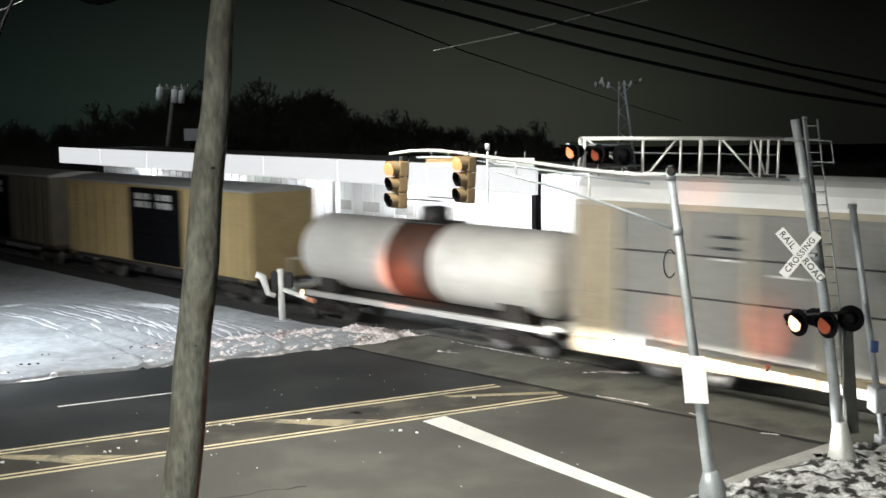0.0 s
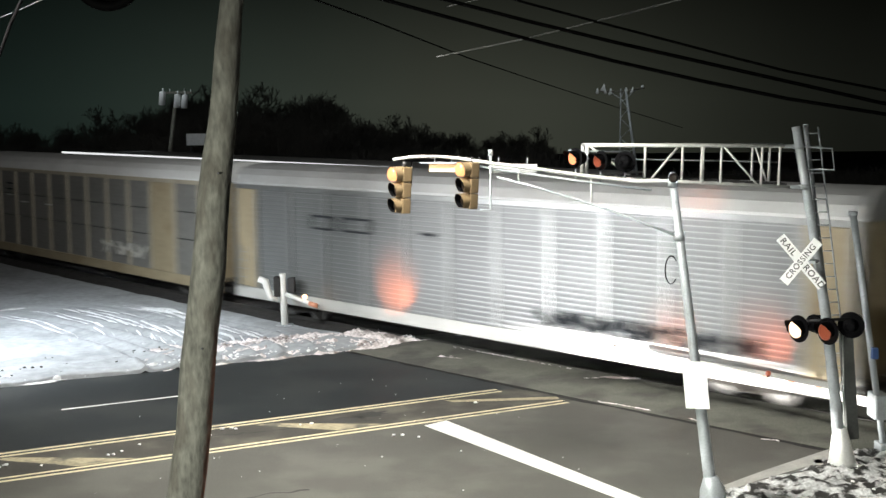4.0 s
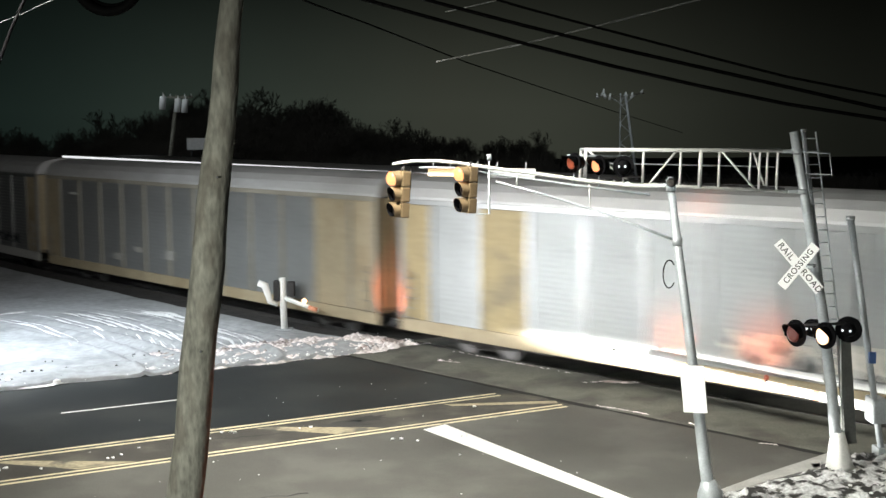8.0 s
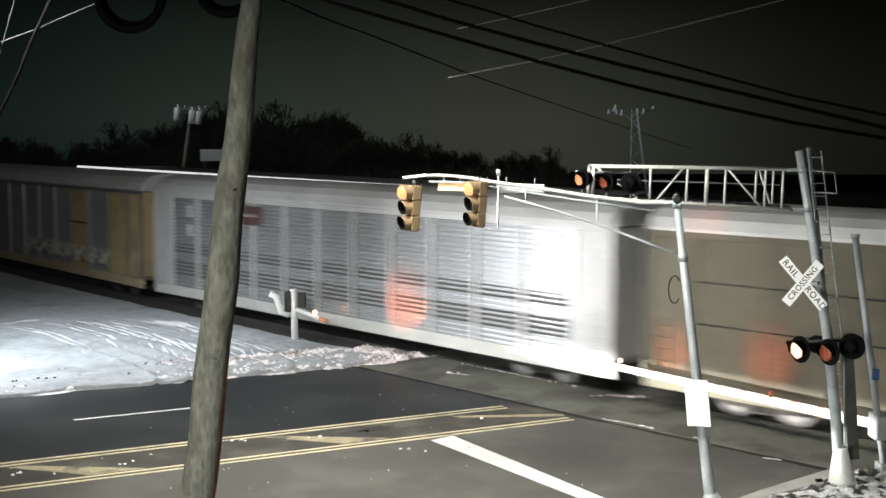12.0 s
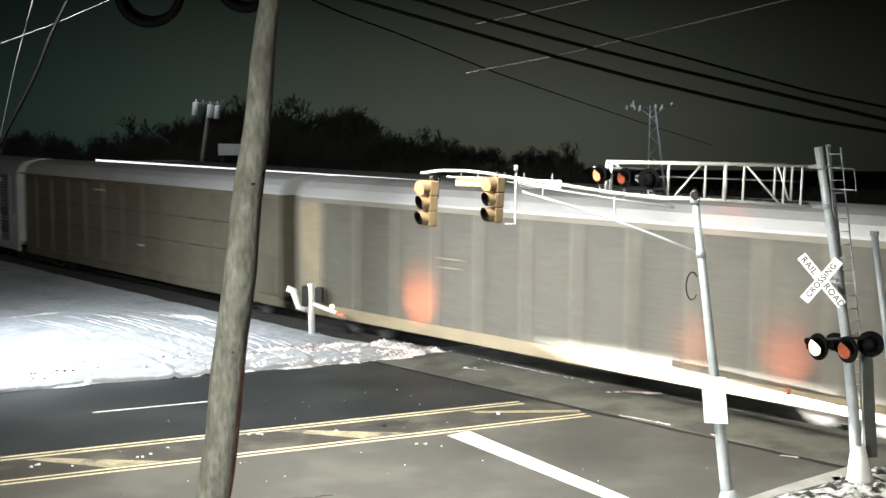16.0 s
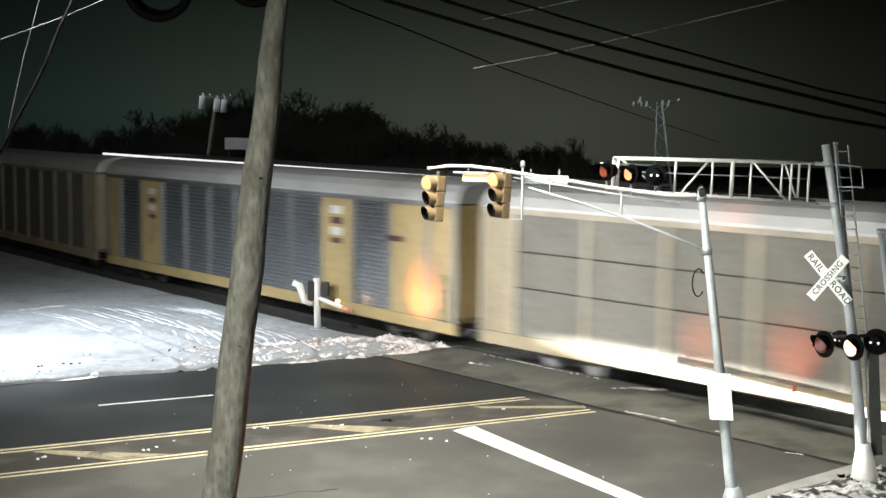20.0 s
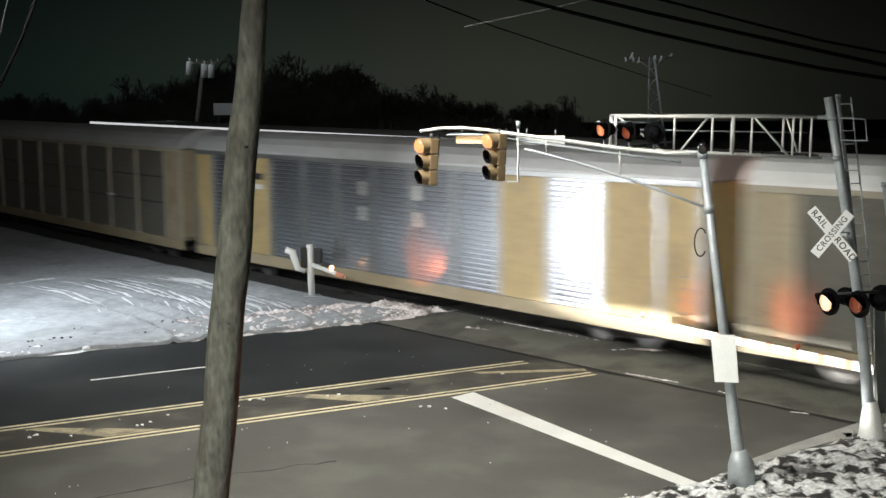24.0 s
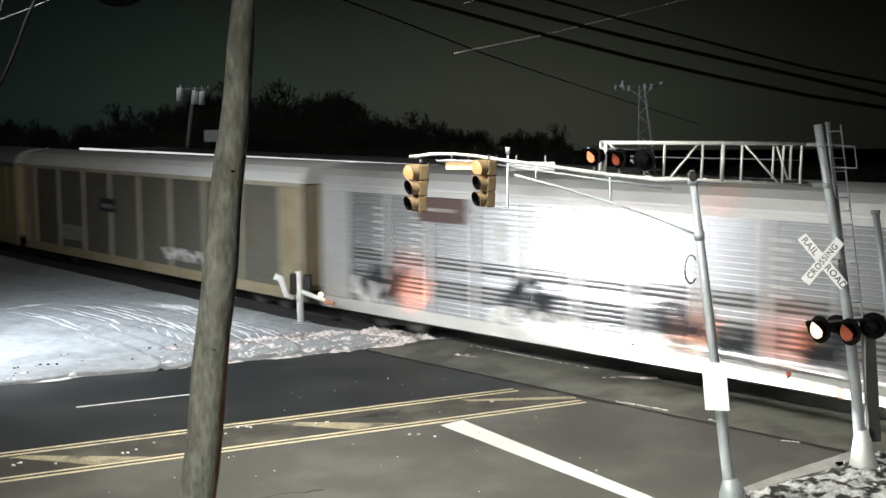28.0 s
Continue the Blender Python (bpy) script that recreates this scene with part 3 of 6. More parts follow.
def build_ridges():
    # curved tyre marks from the lot down to the road: start, end, bow
    marks = ((-15.5, 49.2, -11.0, 43.3, 0.5), (-16.3, 48.6, -11.6, 42.6, 0.5), (-14.1, 49.2, -8.7, 41.1, 0.6), (-14.7, 48.8, -9.6, 41.6, 0.6), (-13.7, 49.9, -9.7, 45.7, 0.5), (-12.9, 50.1, -9.0, 45.3, 0.4), (-11.2, 44.7, -9.1, 40.8, 0.2), (-10.8, 45.1, -8.2, 40.6, 0.3), (-9.9, 45.9, -6.4, 40.4, 0.4), (-9.2, 45.6, -6.0, 40.9, 0.3), (-8.8, 43.4, -6.6, 39.2, 0.2), (-7.9, 43.3, -5.7, 39.2, 0.2), (-7.3, 43.6, -5.0, 39.6, 0.2), (-12.4, 46.5, -10.0, 41.2, 0.3), (-17.4, 47.5, -12.6, 41.8, 0.5), (-12.2, 49.0, -8.0, 44.2, 0.4))
    for n, (x0, y0, x1, y1, bow) in enumerate(marks):
        a, b = Vector((x0, y0, 0.13)), Vector((x1, y1, 0.13))
        d = (b - a).normalized()
        side = Vector((-d.y, d.x, 0))
        pts = [a.lerp(b, i / 60) + side * (bow * 4 * (i / 60) * (1 - i / 60) + 0.12 * noise.noise(Vector((i * 0.07, n, 0)))) for i in range(61)]
        ridge(pts, 0.035 + 0.02 * (n % 3), 0.10, n * 1.7, "snow_ridge", "white ridge of snow thrown up by tyres")
        ridge([p + side * 0.3 for p in pts], 0.03 + 0.015 * (n % 2), 0.08, n * 1.7 + 50, "snow_ridge", "white ridge of snow thrown up by tyres")
    # streaks across the lot and the ploughed bank at the road
    for n, (a0, a1, b0, b1) in enumerate(((-6.0, 4.0, 45.0, 45.8), (-3.0, 6.0, 42.3, 43.3), (-4.0, 3.0, 40.4, 40.9), (-10.0, 5.0, 49.0, 49.4), (4.0, 9.0, 50.6, 51.4))):
        pts = [road(a0 + (a1 - a0) * i / 60, b0 + (b1 - b0) * i / 60 + 0.3 * math.sin(i / 13 + n), 0.11) for i in range(61)]
        ridge(pts, 0.14, 0.09, 40 + n, "snow_ridge", "white streak of drifted snow")
    for n, (a0, a1, w, h) in enumerate(((-40.0, 10.5, 0.5, 0.26), (-16.0, 13.6, 0.26, 0.2), (6.0, 18.9, 0.16, 0.1))):
        k = int((a1 - a0) * 5)
        pts = [road(a0 + (a1 - a0) * i / k, FAR_EDGE - 0.05 + 0.45 * n + 0.3 * noise.noise(Vector((i * 0.12, n, 3))), 0.05) for i in range(k + 1)]
        ridge(pts, w, h, 60 + n, "snow_bank", "ploughed bank of snow along the road")


def build_clods():
    """Lumps of ploughed snow at the road's edges and crumbs of ice on the asphalt."""
    rnd = random.Random(3)

    def lump(bm, c, r):
        vs = bmesh.ops.create_icosphere(bm, subdivisions=1, radius=r, matrix=Matrix.Translation(c) @ Matrix.Rotation(rnd.uniform(0, 3), 4, "Z"))["verts"]
        for v in vs:
            v.co = c + (v.co - c) * rnd.uniform(0.6, 1.3)
            v.co.z = c.z + (v.co.z - c.z) * 0.6

    bm = bmesh.new()
    for _ in range(760):
        a = rnd.uniform(-20.0, 17.8)
        d = abs(rnd.gauss(0.35, 0.55))
        lump(bm, road(a, FAR_EDGE - 0.25 + d, 0.04 + 0.1 * rnd.random()), rnd.uniform(0.03, 0.08) * (1.9 if rnd.random() < 0.12 else 0.8))
    for _ in range(150):
        a = rnd.uniform(9.0, 18.6)
        lump(bm, road(a, FAR_EDGE - 0.3 + abs(rnd.gauss(0.3, 0.9)), 0.1 + 0.12 * rnd.random()), rnd.uniform(0.02, 0.06))
    for _ in range(60):
        a = rnd.uniform(12.5, 22.0)
        lump(bm, road(a, NEAR_EDGE - 1.3 - abs(rnd.gauss(0.0, 0.9)), 0.05 + 0.06 * rnd.random()), rnd.uniform(0.02, 0.06))
    tagged(obj("snow_clods", bm, CLEAN_SNOW), "lumps of ploughed snow along the kerbs", "snow", kind="stuff")
    bm = bmesh.new()
    for _ in range(110):
        a = rnd.uniform(-14.0, 12.0)
        d = abs(rnd.gauss(0.3, 1.1))
        for _ in range(rnd.randint(1, 4)):
            lump(bm, road(a + rnd.gauss(0, 0.25), FAR_EDGE + d + rnd.gauss(0, 0.06), 0.10 + 0.13 * min(d, 1.0)), rnd.uniform(0.02, 0.06))
    tagged(obj("dirt_clods", bm, PATCH), "dark crumbs of grit in the ploughed snow", "grit", kind="stuff")
    bm = bmesh.new()
    for a, b in ((3.9, 28.6), (6.3, 28.4), (7.1, 28.8), (8.6, 28.9), (9.3, 29.2), (8.2, 26.9), (12.6, 26.5), (13.2, 26.2), (14.2, 26.0), (13.4, 24.6), (3.4, 35.6), (3.2, 35.5), (2.1, 28.2), (4.6, 28.1), (11.1, 28.7), (16.2, 28.6)):
        for _ in range(rnd.randint(1, 3)):
            lump(bm, road(a + rnd.uniform(-0.2, 0.2), b + rnd.uniform(-0.12, 0.12), 0.02), rnd.uniform(0.025, 0.06))
    for _ in range(70):
        lump(bm, road(rnd.uniform(-6, 18), rnd.uniform(21, 33), 0.01), rnd.uniform(0.008, 0.02))
    tagged(obj("ice_crumbs", bm, CLEAN_SNOW), "small crumbs of ice scattered on the road", "ice", kind="stuff")
    # thin old snow left in the hollows of the crossing, in ragged crumbs
    for x, y, l, w, turn, count in ((5.15, 35.08, 0.62, 0.1, -14, 34), (5.5, 34.95, 0.3, 0.07, -10, 12), (0.4, 38.6, 0.5, 0.1, -30, 6), (2.2, 38.2, 2.1, 0.03, -46.5, 70), (4.6, 32.42, 0.55, 0.025, -40, 16), (5.25, 31.85, 0.5, 0.025, -42, 14), (6.6, 30.4, 0.5, 0.02, -50, 5), (7.9, 28.65, 0.5, 0.02, -30, 7)):
        bm = bmesh.new()
        m = pose(x, y, 0.0, 0, 0, turn)
        for _ in range(count):
            c = m @ Vector((l * rnd.gauss(0, 0.5), w * rnd.gauss(0, 0.6), 0))
            sd = abs(side_of_track(c))
            z = 0.006 + (0.145 if sd < 1.2 else 0.137 - 0.066 * (sd - 1.3) if sd < 2.6 else max(0.0, 0.052 - 0.038 * (sd - 2.6)))
            r = rnd.uniform(0.03, 0.13) if w > 0.04 else rnd.uniform(0.015, 0.055)
            pts = []
            for i in range(9):
                t = 2 * math.pi * i / 9
                k = r * rnd.uniform(0.5, 1.3)
                q = Matrix.Rotation(radians(turn), 3, "Z") @ Vector((1.8 * k * math.cos(t), 0.6 * k * math.sin(t), 0))
                pts.append(bm.verts.new((c.x + q.x, c.y + q.y, z)))
            top = bm.verts.new((c.x, c.y, z + 0.02))
            for i in range(9):
                bm.faces.new((pts[i], pts[(i + 1) % 9], top))
        tagged(obj("snow_patch", bm, CRUST), "thin ragged patch of old snow on the crossing", "snow", "snow patches", "stuff")


def side_of_track(q):
    """Metres by which q lies beyond the railway's centre line (negative: on the near side)."""
    s = 0.0
    for _ in range(4):
        p = track(s)
        h = heading(s)
        d = q - p
        s = max(-400, min(400, s + d.x * -math.sin(h) + d.y * math.cos(h)))
    p = track(s)
    h = heading(s)
    return (q.x - p.x) * math.cos(h) + (q.y - p.y) * math.sin(h)


def build_track():
    bm = bmesh.new()
    prof = [(-2.75, -0.12), (-1.7, 0.02), (1.7, 0.02), (2.9, -0.12)]
    cut0, cut1 = meet(-2.7, NEAR_EDGE - 0.3), meet(2.7, FAR_EDGE + 0.4)
    for s0, s1 in ((-380, min(cut0, meet(2.7, NEAR_EDGE)) - 0.5), (max(cut1, meet(-2.7, FAR_EDGE)) - 0.3, 420)):
        n = int((s1 - s0) / 2)
        rows = []
        for i in range(n + 1):
            s = s0 + (s1 - s0) * i / n
            rows.append([bm.verts.new(track(s, off, z + 0.02 * noise.noise(Vector((s, off, 0))))) for off, z in prof])
        for a, b in zip(rows, rows[1:]):
            for i in range(len(prof) - 1):
                bm.faces.new((a[i], a[i + 1], b[i + 1], b[i]))
    bmesh.ops.recalc_face_normals(bm, faces=bm.faces)
    tagged(obj("ballast_bed", bm, BALLAST), "dark crushed-stone railway bed", "railway bed", kind="structure")
    for off in (-0.75, 0.75):
        bm = bmesh.new()
        prof = [(-0.07, 0.0), (-0.02, 0.03), (-0.037, 0.12), (-0.037, RAIL_TOP), (0.037, RAIL_TOP), (0.037, 0.12), (0.02, 0.03), (0.07, 0.0)]
        rows = []
        for i in range(0, 401):
            s = -380 + 2 * i
            rows.append([bm.verts.new(track(s, off + o, z)) for o, z in prof])
        for a, b in zip(rows, rows[1:]):
            for i in range(len(prof) - 1):
                bm.faces.new((a[i], a[i + 1], b[i + 1], b[i]))
        bmesh.ops.recalc_face_normals(bm, faces=bm.faces)
        tagged(obj("rail", bm, RAIL_STEEL), "steel railway rail polished on top", "rail", "rails", "structure")


build_ground()
build_markings()
build_snow()
build_track()
build_ridges()
build_clods()

# ---- the train ----
SILVER = material("zinc_coated_panel", (0.45, 0.48, 0.52), 0.25, 0.86, vary=0.14, scale=0.5, fine=6, bump=0.05, random=0.06)
DULL_SILVER = material("dull_zinc_panel", (0.25, 0.257, 0.257), 0.45, 0.45, vary=0.16, scale=0.5, fine=6, bump=0.05, random=0.06)
ZINC = material("streaky_zinc_panel", (0.19, 0.197, 0.2), 0.48, 0.4, vary=0.16, scale=0.5, fine=6, bump=0.05, random=0.08)
DIM_PANEL = material("grimy_zinc_panel", (0.29, 0.305, 0.305), 0.5, 0.45, vary=0.16, scale=0.5, fine=6, bump=0.05, random=0.06)
DIM_YELLOW = material("grimy_yellow_paint", (0.34, 0.27, 0.14), 0.6, 0.0, vary=0.25, scale=0.8, fine=8, bump=0.08, tint=(0.2, 0.165, 0.1), gate=0.56)
WHITE_PANEL = material("white_painted_panel", (0.45, 0.465, 0.475), 0.26, 0.6, vary=0.10, scale=0.5, fine=6, bump=0.05, random=0.04)
GREY_PANEL = material("dull_grey_panel", (0.205, 0.203, 0.192), 0.6, 0.15, vary=0.24, scale=0.5, fine=5, bump=0.08, tint=(0.165, 0.154, 0.132), gate=0.58, random=0.08)
BROWN_PANEL = material("soot_brown_panel", (0.135, 0.122, 0.088), 0.65, 0.1, vary=0.3, scale=0.4, fine=5, bump=0.08, tint=(0.088, 0.077, 0.053), gate=0.54, stretch=(1, 1, 0.35), random=0.1)
OLIVE_PANEL = material("grimy_olive_panel", (0.132, 0.127, 0.104), 0.6, 0.1, vary=0.28, scale=0.4, fine=5, bump=0.08, tint=(0.10, 0.092, 0.072), gate=0.55, random=0.1)
DUSTY_PANEL = material("dusty_brown_panel", (0.165, 0.158, 0.134), 0.6, 0.12, vary=0.28, scale=0.4, fine=5, bump=0.08, tint=(0.118, 0.108, 0.086), gate=0.55, random=0.1)
TAN_PAINT = material("tan_paint", (0.335, 0.28, 0.185), 0.6, 0.0, vary=0.22, scale=0.8, fine=8, bump=0.08, tint=(0.25, 0.20, 0.125), gate=0.58)
YELLOW_PAINT = material("faded_yellow_paint", (0.42, 0.32, 0.155), 0.55, 0.0, vary=0.2, scale=0.8, fine=8, bump=0.08, tint=(0.31, 0.235, 0.12), gate=0.6)
GREY_PAINT = material("pale_grey_paint", (0.52, 0.52, 0.50), 0.55, 0.2, vary=0.15, scale=0.8, fine=8, bump=0.05)
ROOF_GREY = material("galvanised_roof", (0.50, 0.51, 0.51), 0.5, 0.3, vary=0.16, scale=0.6, fine=5, bump=0.06)
ROOF_WHITE = material("snowy_white_roof", (0.70, 0.71, 0.70), 0.6, 0.0, vary=0.12, scale=0.6, fine=5, bump=0.06)
WHEEL_STEEL = material("wheel_steel", (0.17, 0.165, 0.16), 0.5, 0.5, vary=0.3, scale=3, fine=20, bump=0.1)
TRUCK_IRON = material("truck_cast_iron", (0.045, 0.04, 0.036), 0.75, 0.3, vary=0.35, scale=3, fine=20, bump=0.3)
GRAFFITI_WHITE = material("white_spray_paint", (0.62, 0.62, 0.60), 0.6, vary=0.15)
GRAFFITI_PALE = material("faded_spray_paint", (0.48, 0.47, 0.43), 0.7, vary=0.3, scale=2.5, fine=8)
OVERPAINT = material("grey_overpaint", (0.27, 0.265, 0.245), 0.7, vary=0.25, scale=1.5, fine=8)
GRAFFITI_DARK = material("dark_spray_paint", (0.02, 0.024, 0.03), 0.9, vary=0.2)
PLACARD = material("maroon_placard", (0.07, 0.038, 0.034), 0.6, vary=0.2)
TANK_WHITE = material("white_tank_paint", (0.70, 0.68, 0.64), 0.4, 0.0, vary=0.16, scale=0.7, fine=6, bump=0.04)
TANK_BAND = material("rust_brown_band", (0.09, 0.045, 0.03), 0.6, 0.0, vary=0.3, scale=1.2, fine=8, bump=0.05)

SEAM = material("dark_seam_slot", (0.06, 0.06, 0.058), 0.8, vary=0.3)
SLIT = material("vent_slit", (0.36, 0.375, 0.40), 0.36, 0.8, vary=0.2)
POST_GREY = material("grey_post", (0.31, 0.32, 0.315), 0.4, 0.7, vary=0.2, scale=0.8, fine=8, bump=0.05)
POST_OLIVE = material("dusty_post", (0.37, 0.335, 0.26), 0.6, 0.0, vary=0.22, scale=0.8, fine=8, bump=0.05)
POST_DULL = material("dull_post", (0.245, 0.23, 0.19), 0.6, 0.0, vary=0.25, scale=0.8, fine=8, bump=0.05)
WHITE_PAINT = material("white_end_paint", (0.46, 0.465, 0.46), 0.5, 0.2, vary=0.16, scale=0.8, fine=8, bump=0.05)
CAR_L, HALF_W = 26.1, 1.53
PANEL_Z0, PANEL_Z1 = 1.0, 4.83


def corrugated(width, slots=False, seams=(0.394, 0.697), slit=False, deep=0.0045):
    """A side screen: a sheet with level ribs, seams between its courses, and dark faces as slots low down where there
    are any.
    """
    bm = bmesh.new()
    rows = []
    n, seg = 24, 6
    h = PANEL_Z1 - PANEL_Z0
    for i in range(n * seg + 1):
        f = i / (n * seg)
        y = 0.011 + deep * math.sin(2 * math.pi * i / seg)
        seam = any(abs(f - s) < 0.004 for s in seams)
        if seam:
            y = -0.035
        rows.append((bm.verts.new((-width / 2, y, f * h)), bm.verts.new((width / 2, y, f * h)), f, seam))
    for k, (a, b) in enumerate(zip(rows, rows[1:])):
        face = bm.faces.new((a[0], b[0], b[1], a[1]))
        f = (a[2] + b[2]) / 2
        # slots and slits are not cut: the dark of an opening is face colour
        if slots and (0.133 < f < 0.285 or 0.371 < f < 0.483) and k % seg in (2, 3, 4):
            face.material_index = 1
        elif slit and k % seg == 3:
            face.material_index = 2
        if seams and (a[3] or b[3]):
            face.material_index = 1
    return bm


def truck(parent, x):
    """A two-axle truck under the car: side frames, bolster, springs and four wheels."""
    t = part("truck", truck_frame(), TRUCK_IRON, parent)
    t.matrix_basis = pose(x, 0, 0)
    for dx in (-0.88, 0.88):
        for y in (-0.75, 0.75):
            bm = bmesh.new()
            s = 1 if y > 0 else -1
            tube(bm, [(0, -0.07 * s, 0), (0, -0.05 * s, 0), (0, 0.06 * s, 0)], [0.49, 0.455, 0.455], 24)
            tube(bm, [(0, 0.06 * s, 0), (0, 0.09 * s, 0)], [0.36, 0.34], 20)
            tube(bm, [(0, 0.09 * s, 0), (0, 0.14 * s, 0)], [0.13, 0.12], 14)
            w = part("wheel", bm, (WHEEL_STEEL,), t)
            w.matrix_basis = pose(dx, y, 0.455)


def truck_frame():
    bm = bmesh.new()
    for s in (-1, 1):
        y = 1.0 * s
        out = [(-1.25, 0.36), (-1.25, 0.6), (-0.75, 0.62), (-0.4, 0.78), (0.4, 0.78), (0.75, 0.62), (1.25, 0.6), (1.25, 0.36), (0.7, 0.42), (0.4, 0.24), (-0.4, 0.24), (-0.7, 0.42)]
        lo = [bm.verts.new((x, y - 0.07, z)) for x, z in out]
        hi = [bm.verts.new((x, y + 0.07, z)) for x, z in out]
        bm.faces.new(lo), bm.faces.new(hi[::-1])
        for i in range(len(out)):
            j = (i + 1) % len(out)
            bm.faces.new((lo[i], hi[i], hi[j], lo[j]))
        for dx in (-0.18, 0, 0.18):
            tube(bm, [(dx, y + 0.09 * s, 0.3), (dx, y + 0.09 * s, 0.58)], 0.07, 8)
        for dx in (-0.88, 0.88):
            box(bm, dx - 0.15, dx + 0.15, y - 0.11, y + 0.11, 0.34, 0.58)
    box(bm, -0.2, 0.2, -1.0, 1.0, 0.45, 0.75)
    for dx in (-0.88, 0.88):
        tube(bm, [(dx, -0.85, 0.455), (dx, 0.85, 0.455)], 0.08, 10)
    bmesh.ops.recalc_face_normals(bm, faces=bm.faces)
    return bm


def coupler(parent, x, s):
    bm = bmesh.new()
    box(bm, min(x, x + 0.42 * s), max(x, x + 0.42 * s), -0.11, 0.11, 0.74, 0.98, bevel=0.02)
    box(bm, min(x + 0.38 * s, x + 0.6 * s), max(x + 0.38 * s, x + 0.6 * s), -0.17, 0.15, 0.70, 1.02, bevel=0.03)
    part("coupler", bm, TRUCK_IRON, parent)


def ladder_part(parent, x, y, z0, z1, mat, name="ladder"):
    bm = bmesh.new()
    for dx in (-0.2, 0.2):
        tube(bm, [(x + dx, y, z0), (x + dx, y, z1)], 0.02, 6)
    z = z0 + 0.1
    while z < z1:
        tube(bm, [(x - 0.2, y, z), (x + 0.2, y, z)], 0.015, 6)
        z += 0.33
    part(name, bm, mat, parent)


RACK_MESH = {}


def bay_mesh(key, width, mat, slots):
    if key not in RACK_MESH:
        ob = obj("panel", corrugated(width, slots, seams=(0.394, 0.697) if mat in (GREY_PANEL, BROWN_PANEL, DUSTY_PANEL) else (), slit=mat in (SILVER, WHITE_PANEL, ZINC), deep=0.0022 if mat in (SILVER, WHITE_PANEL, ZINC) else 0.0012), (mat, SEAM, POST_GREY if mat is ZINC else SLIT))
        RACK_MESH[key] = ob.data
        bpy.data.objects.remove(ob)
    return RACK_MESH[key]


